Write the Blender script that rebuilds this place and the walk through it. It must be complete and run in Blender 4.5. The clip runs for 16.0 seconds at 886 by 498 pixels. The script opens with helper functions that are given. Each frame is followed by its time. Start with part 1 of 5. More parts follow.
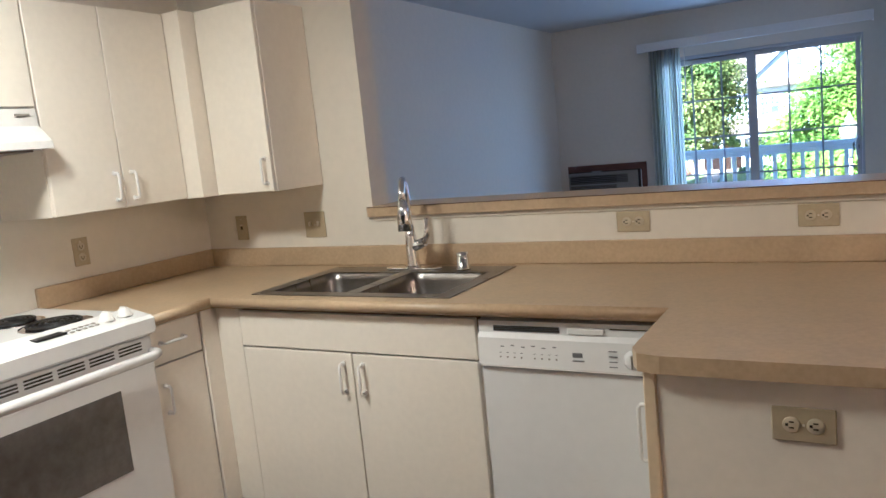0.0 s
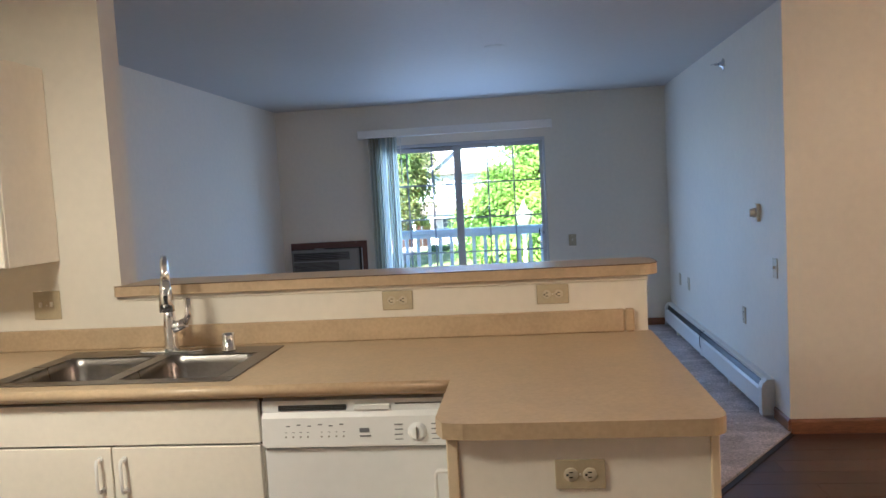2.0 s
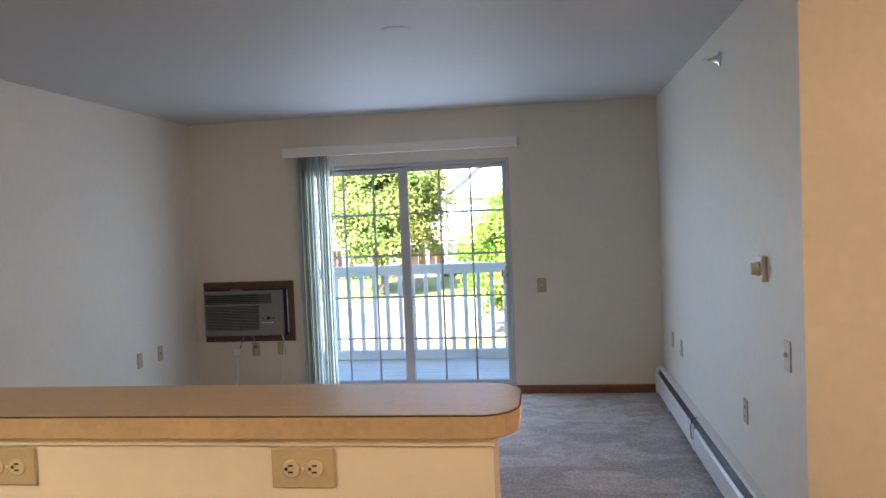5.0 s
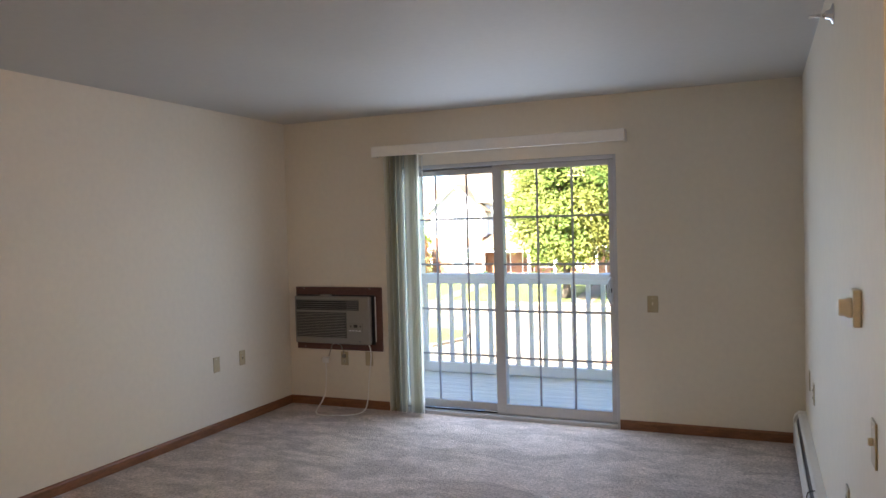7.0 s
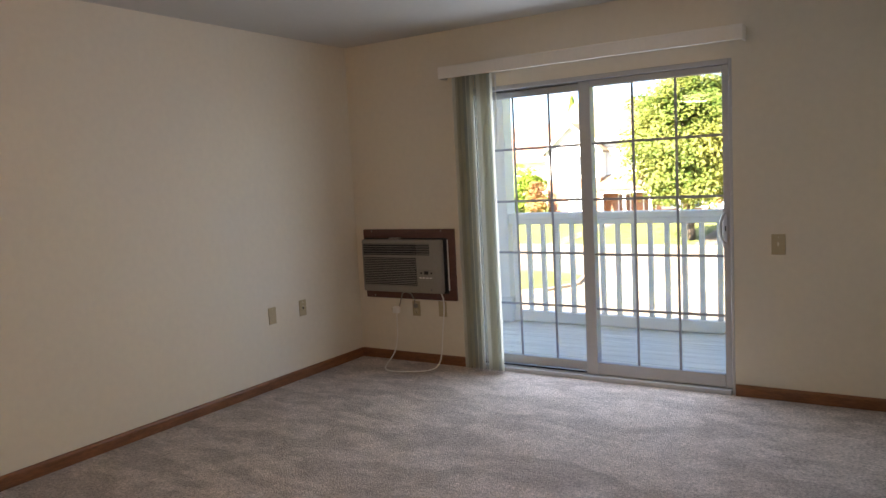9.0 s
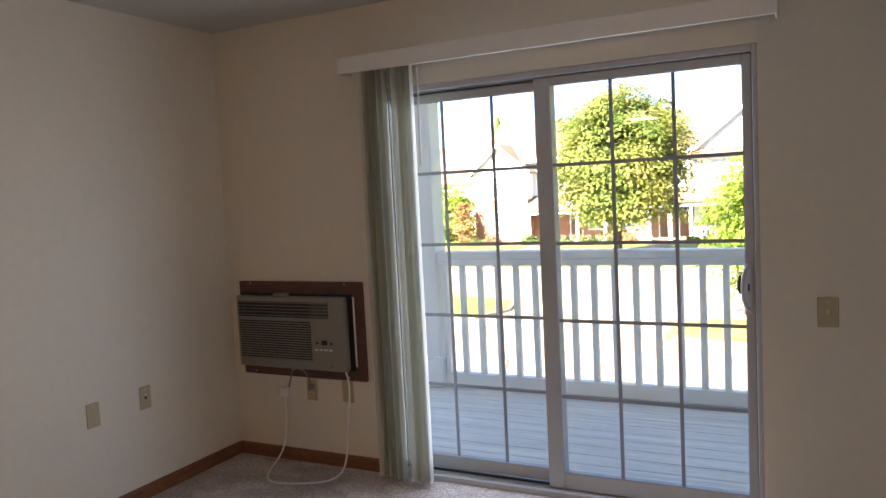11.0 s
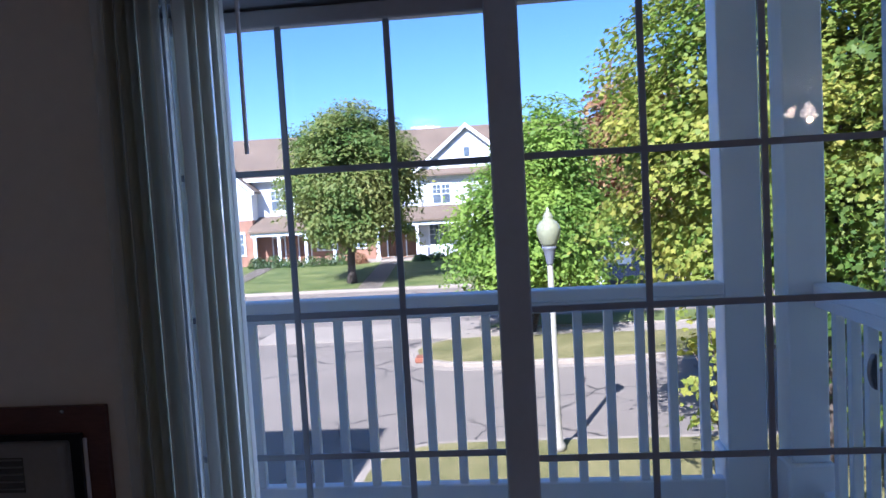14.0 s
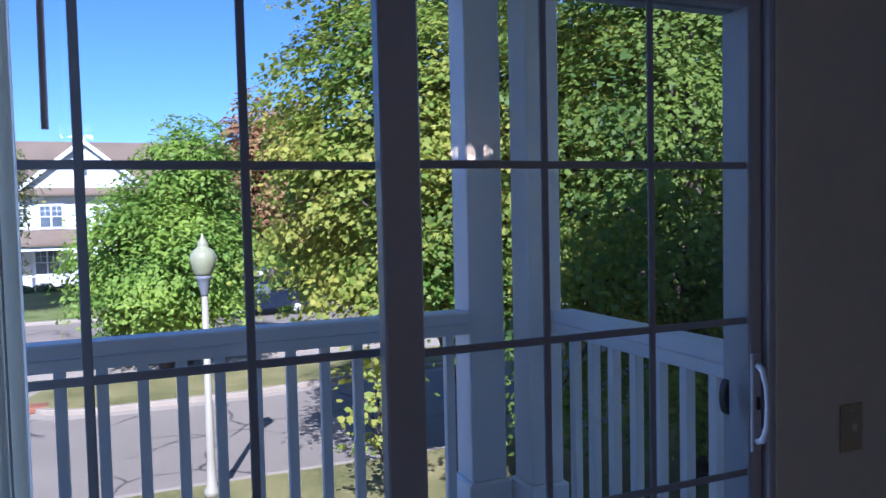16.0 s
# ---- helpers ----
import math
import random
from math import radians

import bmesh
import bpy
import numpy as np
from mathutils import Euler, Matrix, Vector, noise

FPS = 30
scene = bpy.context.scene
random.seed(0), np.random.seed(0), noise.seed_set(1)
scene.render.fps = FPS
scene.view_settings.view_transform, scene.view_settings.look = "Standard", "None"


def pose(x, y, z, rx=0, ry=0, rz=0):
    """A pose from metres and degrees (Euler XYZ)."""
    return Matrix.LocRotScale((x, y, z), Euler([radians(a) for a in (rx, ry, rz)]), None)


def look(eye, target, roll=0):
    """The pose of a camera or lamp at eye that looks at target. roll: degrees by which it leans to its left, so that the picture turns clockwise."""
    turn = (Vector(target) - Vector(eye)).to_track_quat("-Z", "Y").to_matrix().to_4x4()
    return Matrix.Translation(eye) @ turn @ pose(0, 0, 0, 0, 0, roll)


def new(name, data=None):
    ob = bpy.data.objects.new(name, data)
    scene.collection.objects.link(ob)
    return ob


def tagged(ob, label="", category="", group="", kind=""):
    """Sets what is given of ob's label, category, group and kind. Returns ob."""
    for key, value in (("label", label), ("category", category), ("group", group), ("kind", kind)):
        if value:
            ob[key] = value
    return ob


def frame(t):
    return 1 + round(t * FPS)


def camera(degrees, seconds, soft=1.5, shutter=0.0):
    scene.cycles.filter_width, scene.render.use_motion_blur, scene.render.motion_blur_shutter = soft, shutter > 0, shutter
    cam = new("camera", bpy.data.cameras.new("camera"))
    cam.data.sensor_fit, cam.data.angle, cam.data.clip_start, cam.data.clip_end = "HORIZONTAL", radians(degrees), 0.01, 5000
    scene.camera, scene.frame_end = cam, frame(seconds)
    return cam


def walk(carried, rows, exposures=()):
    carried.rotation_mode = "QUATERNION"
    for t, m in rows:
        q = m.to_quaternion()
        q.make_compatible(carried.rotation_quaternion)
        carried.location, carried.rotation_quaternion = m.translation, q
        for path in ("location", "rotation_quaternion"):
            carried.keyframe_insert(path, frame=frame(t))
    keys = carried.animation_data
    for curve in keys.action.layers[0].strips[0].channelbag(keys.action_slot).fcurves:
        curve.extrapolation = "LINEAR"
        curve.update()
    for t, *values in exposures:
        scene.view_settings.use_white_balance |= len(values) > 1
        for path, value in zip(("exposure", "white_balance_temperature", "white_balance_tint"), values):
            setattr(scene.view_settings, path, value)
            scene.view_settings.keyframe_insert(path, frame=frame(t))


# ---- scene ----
cam = camera(61.6, 16.0)
PATH = [
    (0, (2.797, -7.542, 1.406), (1.81, -5.825, 1.125), -5.7),
    (0.5, (2.693, -7.615, 1.387), (1.972, -5.782, 1.043), -6.2),
    (1, (2.635, -7.71, 1.388), (2.112, -5.811, 1.045), -4.8),
    (1.5, (2.595, -7.797, 1.418), (2.247, -5.847, 1.138), -4.0),
    (2, (2.586, -7.717, 1.457), (2.362, -5.735, 1.312), -3.2),
    (2.5, (2.619, -7.469, 1.496), (2.429, -5.479, 1.435), -2.3),
    (3, (2.624, -7.26, 1.499), (2.439, -5.269, 1.444), -1.7),
    (3.5, (2.652, -6.977, 1.508), (2.505, -4.984, 1.449), -2.2),
    (6, (3.483, -5.839, 1.496), (3.002, -3.9, 1.401), -1.5),
    (6.5, (3.61, -5.649, 1.493), (3.006, -3.745, 1.404), -0.9),
    (7, (3.754, -5.382, 1.507), (2.97, -3.543, 1.447), -1.5),
    (7.5, (3.824, -5.189, 1.472), (2.768, -3.494, 1.366), -1.5),
    (8, (3.828, -5.03, 1.435), (2.669, -3.425, 1.152), -2.5),
    (8.5, (3.765, -4.85, 1.422), (2.638, -3.223, 1.137), -2.7),
    (9, (3.696, -4.56, 1.412), (2.629, -2.88, 1.215), -3.0),
    (11.5, (2.818, -2.938, 1.475), (2.05, -1.098, 1.325), -3.4),
    (12, (2.649, -2.635, 1.471), (2.049, -0.733, 1.323), -4.4),
    (12.3, (2.555, -2.435, 1.47), (2.003, -0.518, 1.324), -4.6),
    (12.5, (2.46, -2.325, 1.467), (1.957, -0.4, 1.324), -4.4),
    (13, (2.26, -2.11, 1.466), (1.835, -0.161, 1.32), -4.1),
    (13.5, (2.076, -1.918, 1.473), (1.757, 0.051, 1.33), -3.8),
    (14, (1.913, -1.706, 1.48), (1.726, 0.28, 1.342), -3.3),
    (14.5, (1.778, -1.562, 1.475), (1.764, 0.433, 1.342), -2.7),
    (15.2, (1.625, -1.412, 1.471), (1.951, 0.557, 1.352), -1.6),
    (15.6, (1.529, -1.335, 1.468), (2.086, 0.583, 1.36), -1.3),
    (16, (1.443, -1.274, 1.473), (2.22, 0.566, 1.374), -1.3),
]

# ---- exposure and white balance along the walk ----
EXPOSURES = [
    (0.0, 3.52, 4150, 12), (1.0, 3.58, 4200, 11), (2.0, 3.7, 4400, 11), (3.5, 3.98, 4900, 11), (6.0, 3.85, 5400, 14), (7.0, 3.85, 5850, 15), (8.0, 3.74, 6350, 16),
    (9.0, 3.7, 6350, 16), (11.5, 3.25, 6000, 22), (12.0, 2.82, 5650, 24), (12.5, 2.12, 5100, 24),
    (13.0, 1.82, 4850, 25), (14.0, 1.68, 4550, 25), (16.0, 1.4, 4450, 26)]
walk(cam, [(t, look(e, a, r)) for t, e, a, r in PATH], EXPOSURES)

# ---- world and sun ----
SUN_EL, SUN_AZ = radians(40), (0.35, 1.0)
world = bpy.data.worlds.new("world")
scene.world = world
world.use_nodes = True
wn = world.node_tree
sky = wn.nodes.new("ShaderNodeTexSky")
sky.sky_type, sky.sun_disc, sky.sun_elevation = "NISHITA", False, SUN_EL
sky.sun_rotation = math.atan2(-SUN_AZ[0], -SUN_AZ[1])
sky.air_density, sky.dust_density, sky.ozone_density, sky.altitude = 0.85, 0.7, 3.5, 500
wn.links.new(sky.outputs[0], wn.nodes["Background"].inputs[0])
wn.nodes["Background"].inputs[1].default_value = 0.062
sun = new("sun", bpy.data.lights.new("sun", "SUN"))
sun.data.energy, sun.data.angle, sun.data.color = 5.0, radians(0.55), (1.0, 0.87, 0.67)
sun_dir = Vector((SUN_AZ[0], SUN_AZ[1], -math.tan(SUN_EL) * 1.06))
sun.matrix_basis = Matrix.Translation((0, -30, 30)) @ sun_dir.to_track_quat("-Z", "Y").to_matrix().to_4x4()


def lamp(name, kind, energy, color, m, size=0.1):
    ob = new(name, bpy.data.lights.new(name, kind))
    ob.data.energy, ob.data.color = energy, color
    if kind == "AREA":
        ob.data.shape, ob.data.size, ob.data.size_y = "RECTANGLE", size[0], size[1]
    else:
        ob.data.shadow_soft_size = size
    ob.matrix_basis = m
    return ob


WARM = (1.0, 0.53, 0.21)


# ---- materials ----
def nodes_of(name):
    m = bpy.data.materials.new(name)
    m.use_nodes = True
    return m, m.node_tree.nodes, m.node_tree.links, m.node_tree.nodes["Principled BSDF"]


def surface(name, col, rough=0.5, metal=0.0, var=0.10, scale=3.0, fine=60.0, bump=0.15, bump_scale=150.0, dist=0.002,
            stretch=(1, 1, 1), col2=None, per_object=0.0, spec=0.5):
    """A plain surface: two scales of colour variation, uneven roughness and fine relief."""
    m, n, l, p = nodes_of(name)
    tc = n.new("ShaderNodeTexCoord")
    mp = n.new("ShaderNodeMapping")
    mp.inputs["Scale"].default_value = stretch
    l.new(tc.outputs["Object"], mp.inputs[0])
    big, small, rel = (n.new("ShaderNodeTexNoise") for _ in range(3))
    for node, s, d in ((big, scale, 4), (small, fine, 3), (rel, bump_scale, 3)):
        l.new(mp.outputs[0], node.inputs["Vector"])
        node.inputs["Scale"].default_value, node.inputs["Detail"].default_value = s, d
    add = n.new("ShaderNodeMath")
    add.operation = "ADD"
    l.new(big.outputs[0], add.inputs[0])
    l.new(small.outputs[0], add.inputs[1])
    last = add
    if per_object:
        inf = n.new("ShaderNodeObjectInfo")
        mul = n.new("ShaderNodeMath")
        mul.operation = "MULTIPLY_ADD"
        l.new(inf.outputs["Random"], mul.inputs[0])
        mul.inputs[1].default_value = per_object
        l.new(add.outputs[0], mul.inputs[2])
        last = mul
    ramp = n.new("ShaderNodeMapRange")
    ramp.inputs[1].default_value, ramp.inputs[2].default_value = 0.7, 1.3 + per_object
    l.new(last.outputs[0], ramp.inputs[0])
    mix = n.new("ShaderNodeMix")
    mix.data_type = "RGBA"
    a = tuple(c * (1 - var) for c in col)
    b = col2 or tuple(min(1, c * (1 + var)) for c in col)
    mix.inputs[6].default_value, mix.inputs[7].default_value = (*a, 1), (*b, 1)
    l.new(ramp.outputs[0], mix.inputs[0])
    l.new(mix.outputs[2], p.inputs["Base Color"])
    rr = n.new("ShaderNodeMapRange")
    rr.inputs[3].default_value, rr.inputs[4].default_value = max(0.02, rough - 0.08), min(1, rough + 0.08)
    l.new(big.outputs[0], rr.inputs[0])
    l.new(rr.outputs[0], p.inputs["Roughness"])
    p.inputs["Metallic"].default_value = metal
    p.inputs["Specular IOR Level"].default_value = spec
    if bump:
        bp = n.new("ShaderNodeBump")
        bp.inputs["Strength"].default_value, bp.inputs["Distance"].default_value = bump, dist
        l.new(rel.outputs[0], bp.inputs["Height"])
        l.new(bp.outputs[0], p.inputs["Normal"])
    return m


def glass(name, tint=(1, 1, 1)):
    """Clear pane: transparent, with gloss that grows towards grazing angles."""
    m, n, l, p = nodes_of(name)
    n.remove(p)
    tr, gl, lw, mx = n.new("ShaderNodeBsdfTransparent"), n.new("ShaderNodeBsdfGlossy"), n.new("ShaderNodeLayerWeight"), n.new("ShaderNodeMixShader")
    tr.inputs[0].default_value = (*tint, 1)
    gl.inputs["Roughness"].default_value = 0.01
    lw.inputs[0].default_value = 0.5
    pw, ad = n.new("ShaderNodeMath"), n.new("ShaderNodeMath")
    pw.operation, ad.operation = "POWER", "MULTIPLY_ADD"
    pw.inputs[1].default_value, ad.inputs[1].default_value, ad.inputs[2].default_value = 5.0, 0.9, 0.03
    l.new(lw.outputs["Facing"], pw.inputs[0])
    l.new(pw.outputs[0], ad.inputs[0])
    l.new(ad.outputs[0], mx.inputs[0])
    l.new(tr.outputs[0], mx.inputs[1])
    l.new(gl.outputs[0], mx.inputs[2])
    l.new(mx.outputs[0], n["Material Output"].inputs[0])
    return m


def thin(name, col, amount=0.5, rough=0.5, var=0.15, scale=2.0, random_col=None, stretch=(1, 1, 1)):
    """A thin sheet (blind vane, leaf) that lets some light through."""
    m, n, l, p = nodes_of(name)
    tc, no, mp = n.new("ShaderNodeTexCoord"), n.new("ShaderNodeTexNoise"), n.new("ShaderNodeMapping")
    mp.inputs["Scale"].default_value = stretch
    no.inputs["Scale"].default_value = scale
    l.new(tc.outputs["Object"], mp.inputs[0])
    l.new(mp.outputs[0], no.inputs["Vector"])
    mix = n.new("ShaderNodeMix")
    mix.data_type = "RGBA"
    mix.inputs[6].default_value = (*[c * (1 - var) for c in col], 1)
    mix.inputs[7].default_value = (*(random_col or [min(1, c * (1 + var)) for c in col]), 1)
    fac = no
    if random_col:
        ge, ad = n.new("ShaderNodeNewGeometry"), n.new("ShaderNodeMath")
        ad.operation = "MULTIPLY_ADD"
        ad.inputs[1].default_value = 0.55
        l.new(ge.outputs["Random Per Island"], ad.inputs[0])
        sh = n.new("ShaderNodeMapRange")
        sh.inputs[1].default_value, sh.inputs[2].default_value = 0.35, 0.75
        sh.inputs[3].default_value, sh.inputs[4].default_value = -0.15, 0.6
        l.new(no.outputs[0], sh.inputs[0])
        l.new(sh.outputs[0], ad.inputs[2])
        ad.use_clamp = True
        fac = ad
    l.new(fac.outputs[0], mix.inputs[0])
    l.new(mix.outputs[2], p.inputs["Base Color"])
    p.inputs["Roughness"].default_value = rough
    p.inputs["Specular IOR Level"].default_value = 1.0 if rough < 0.3 else 0.4
    tl, ms = n.new("ShaderNodeBsdfTranslucent"), n.new("ShaderNodeMixShader")
    l.new(mix.outputs[2], tl.inputs[0])
    ms.inputs[0].default_value = amount
    l.new(p.outputs[0], ms.inputs[1])
    l.new(tl.outputs[0], ms.inputs[2])
    l.new(ms.outputs[0], n["Material Output"].inputs[0])
    return m


def carpet_material():
    """Cut-pile carpet: fine tufts, trodden patches, and broad vacuum strokes that lean the pile one way or the other."""
    m = surface("carpet", (0.60, 0.535, 0.50), 0.95, 0, 0.36, 60, 170, 1.0, 130, 0.014, (1, 1, 1), spec=0.1)
    n, l, p = m.node_tree.nodes, m.node_tree.links, m.node_tree.nodes["Principled BSDF"]
    tc = n.new("ShaderNodeTexCoord")
    for scale, rot, size, detail, warp, lo, hi, dark, light in (
            ((1.0, 2.3, 1), -14, 1.9, 5.0, 0.9, 0.45, 0.55, 0.86, 1.09),
            ((1.0, 1.3, 1), 30, 9.0, 4.0, 0.4, 0.36, 0.64, 0.90, 1.09)):
        mp, no = n.new("ShaderNodeMapping"), n.new("ShaderNodeTexNoise")
        mp.inputs["Scale"].default_value = scale
        mp.inputs["Rotation"].default_value = (0, 0, radians(rot))
        no.inputs["Scale"].default_value, no.inputs["Detail"].default_value, no.inputs["Distortion"].default_value = size, detail, warp
        l.new(tc.outputs["Object"], mp.inputs[0])
        l.new(mp.outputs[0], no.inputs["Vector"])
        mr = n.new("ShaderNodeMapRange")
        mr.inputs[1].default_value, mr.inputs[2].default_value = lo, hi
        mr.inputs[3].default_value, mr.inputs[4].default_value = dark, light
        l.new(no.outputs[0], mr.inputs[0])
        mul = n.new("ShaderNodeMix")
        mul.data_type, mul.blend_type = "RGBA", "MULTIPLY"
        mul.inputs[0].default_value = 1.0
        l.new(p.inputs["Base Color"].links[0].from_socket, mul.inputs[6])
        l.new(mr.outputs[0], mul.inputs[7])
        l.new(mul.outputs[2], p.inputs["Base Color"])
    return m


PAINT = surface("wall_paint", (0.735, 0.69, 0.59), 0.62, 0, 0.03, 1.2, 25, 0.12, 130, 0.002)
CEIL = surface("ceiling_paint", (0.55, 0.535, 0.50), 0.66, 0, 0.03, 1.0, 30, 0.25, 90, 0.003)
CARPET = carpet_material()
PLANK = surface("dark_plank", (0.055, 0.024, 0.015), 0.35, 0, 0.5, 2, 14, 0.25, 40, 0.001, (1, 9, 1), (0.11, 0.048, 0.03), 0.5)
LAMINATE = surface("tan_laminate", (0.47, 0.36, 0.215), 0.38, 0, 0.10, 9, 70, 0.05, 300, 0.0006)
# Dark of the ledge's laminate seam, and of the painted shadow line below the worktop.
SEAM_SHADOW = surface("seam_and_shadow", (0.07, 0.035, 0.02), 0.6)
CABINET = surface("cabinet_melamine", (0.83, 0.78, 0.675), 0.38, 0, 0.03, 2, 40, 0.04, 250, 0.0006)
EDGE = surface("cabinet_edge_strip", (0.70, 0.58, 0.38), 0.45, 0, 0.05)
APPLIANCE = surface("white_enamel", (0.80, 0.80, 0.79), 0.22, 0, 0.02, 2, 30, 0.03, 200, 0.0005)
WHITE = surface("white_plastic", (0.80, 0.79, 0.76), 0.35, 0, 0.03, 4, 50, 0.03)
VALANCE = surface("valance_vinyl", (0.80, 0.785, 0.745), 0.45, 0, 0.03, 4, 50, 0.03)
# White door vinyl, its backlit shade put into a greyer, bluer base colour.
VINYL = surface("backlit_white_vinyl", (0.48, 0.50, 0.53), 0.38, 0, 0.04, 4, 50, 0.04)
DARK = surface("dark_plastic", (0.012, 0.012, 0.013), 0.4, 0, 0.2)
INK = surface("grey_ink", (0.16, 0.16, 0.17), 0.6, 0, 0.1)
ALMOND = surface("almond_plastic", (0.45, 0.385, 0.245), 0.4, 0, 0.05, 10, 80, 0.03)
SOCKET = surface("beige_socket", (0.56, 0.50, 0.35), 0.35, 0, 0.05)
IVORY = surface("ivory_plastic", (0.72, 0.66, 0.52), 0.35, 0, 0.05)
STEEL = surface("brushed_steel", (0.22, 0.205, 0.19), 0.30, 1.0, 0.12, 4, 40, 0.12, 60, 0.0008, (1, 18, 1))
CHROME = surface("chrome", (0.78, 0.78, 0.80), 0.07, 1.0, 0.02, 4, 20, 0)
BASEB = surface("stained_oak", (0.20, 0.085, 0.035), 0.42, 0, 0.35, 5, 30, 0.15, 60, 0.001, (1, 1, 8))
PANELWOOD = surface("stained_board", (0.105, 0.045, 0.035), 0.5, 0, 0.25, 4, 30, 0.12, 60, 0.001, (1, 1, 6))
ACGREY = surface("ac_plastic", (0.25, 0.235, 0.205), 0.5, 0, 0.06, 5, 60, 0.05)
ACDARK = surface("ac_slot", (0.07, 0.07, 0.068), 0.6, 0, 0.15)
METALW = surface("white_painted_metal", (0.74, 0.73, 0.70), 0.36, 0, 0.05, 3, 40, 0.04)
OVENGLASS = surface("oven_glass", (0.15, 0.14, 0.13), 0.16, 0, 0.2, 3, 30, 0)
COIL = surface("burner_coil", (0.02, 0.019, 0.018), 0.45, 0.4, 0.3)
# Grille bars darkened towards blue in the same way, for standing against daylight.
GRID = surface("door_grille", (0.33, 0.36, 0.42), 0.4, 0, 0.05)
GLASS = glass("window_glass", (0.97, 0.985, 0.98))
# Three tones put the stack's lit and shadowed stripes into the vane colour.
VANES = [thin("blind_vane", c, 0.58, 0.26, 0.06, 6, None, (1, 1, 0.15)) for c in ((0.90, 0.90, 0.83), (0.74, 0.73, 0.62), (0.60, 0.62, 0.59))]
OUTWALL = surface("siding_paint", (0.84, 0.84, 0.83), 0.6, 0, 0.04, 2, 30, 0.1)
DECK = surface("weathered_deck_paint", (0.78, 0.77, 0.72), 0.65, 0, 0.22, 3, 40, 0.3, 60, 0.002, (0.3, 6, 1))
RAILP = surface("white_rail_paint", (0.87, 0.87, 0.87), 0.45, 0, 0.05, 5, 60, 0.1, 80)


# ---- mesh helpers ----
def add_box(bm, a, b, bevel=0.0, seg=1):
    lo, hi = [min(p, q) for p, q in zip(a, b)], [max(p, q) for p, q in zip(a, b)]
    tmp = bmesh.new()
    bmesh.ops.create_cube(tmp, size=1.0)
    for v in tmp.verts:
        v.co = Vector([lo[i] + (v.co[i] + 0.5) * (hi[i] - lo[i]) for i in range(3)])
    if bevel:
        bmesh.ops.bevel(tmp, geom=tmp.edges[:], offset=min(bevel, 0.45 * min(h - k for h, k in zip(hi, lo))), segments=seg, affect="EDGES", profile=0.5)
    me = bpy.data.meshes.new("tmp")
    tmp.to_mesh(me)
    bm.from_mesh(me)
    bpy.data.meshes.remove(me)
    tmp.free()
    return bm


def add_tube(bm, pts, r, sides=10, cap=True):
    """A round bar along points; r is one radius or one for each point."""
    pts = [Vector(p) for p in pts]
    rs = r if isinstance(r, (list, tuple)) else [r] * len(pts)
    rings, up = [], None
    for i, p in enumerate(pts):
        d = (pts[min(i + 1, len(pts) - 1)] - pts[max(i - 1, 0)]).normalized()
        if up is None:
            up = d.orthogonal().normalized()
        up = (up - d * up.dot(d)).normalized()
        side = d.cross(up)
        rings.append([bm.verts.new(p + (up * math.cos(k * math.tau / sides) + side * math.sin(k * math.tau / sides)) * rs[i]) for k in range(sides)])
    for a, b in zip(rings, rings[1:]):
        for k in range(sides):
            f = bm.faces.new((a[k], a[(k + 1) % sides], b[(k + 1) % sides], b[k]))
            f.smooth = True
    if cap:
        bm.faces.new(rings[0][::-1])
        bm.faces.new(rings[-1])
    return bm


def add_lathe(bm, center, profile, sides=20, axis="z"):
    """A turned shape from (radius, height) pairs about an axis through center."""
    c, rings = Vector(center), []
    turn = {"z": Matrix.Identity(3), "y": Euler((radians(90), 0, 0)).to_matrix(), "x": Euler((0, radians(90), 0)).to_matrix()}[axis]
    for r, h in profile:
        rings.append([bm.verts.new(c + turn @ Vector((max(r, 0.0002) * math.cos(k * math.tau / sides), max(r, 0.0002) * math.sin(k * math.tau / sides), h))) for k in range(sides)])
    for a, b in zip(rings, rings[1:]):
        for k in range(sides):
            f = bm.faces.new((a[k], a[(k + 1) % sides], b[(k + 1) % sides], b[k]))
            f.smooth = True
    bm.faces.new(rings[0][::-1])
    bm.faces.new(rings[-1])
    return bm


def add_prism(bm, outline, axis, lo, hi, bevel=0.0):
    """An outline of 2D points drawn out along an axis from lo to hi."""
    def at(p, h):
        return {"x": (h, p[0], p[1]), "y": (p[0], h, p[1]), "z": (p[0], p[1], h)}[axis]
    tmp = bmesh.new()
    a, b = [tmp.verts.new(at(p, lo)) for p in outline], [tmp.verts.new(at(p, hi)) for p in outline]
    tmp.faces.new(a)
    tmp.faces.new(b[::-1])
    for i in range(len(a)):
        j = (i + 1) % len(a)
        tmp.faces.new((a[j], a[i], b[i], b[j]))
    bmesh.ops.recalc_face_normals(tmp, faces=tmp.faces[:])
    if bevel:
        rim = [e for e in tmp.edges if abs(e.verts[0].co["xyz".index(axis)] - e.verts[1].co["xyz".index(axis)]) < 1e-6]
        bmesh.ops.bevel(tmp, geom=rim, offset=bevel, segments=2, affect="EDGES", profile=0.5)
    me = bpy.data.meshes.new("tmp")
    tmp.to_mesh(me)
    bm.from_mesh(me)
    bpy.data.meshes.remove(me)
    tmp.free()
    return bm


def thing(name, at, label, category, group="", kind=""):
    ob = new(name)
    ob.location, ob.empty_display_size = at, 0.05
    return tagged(ob, label, category, group, kind)


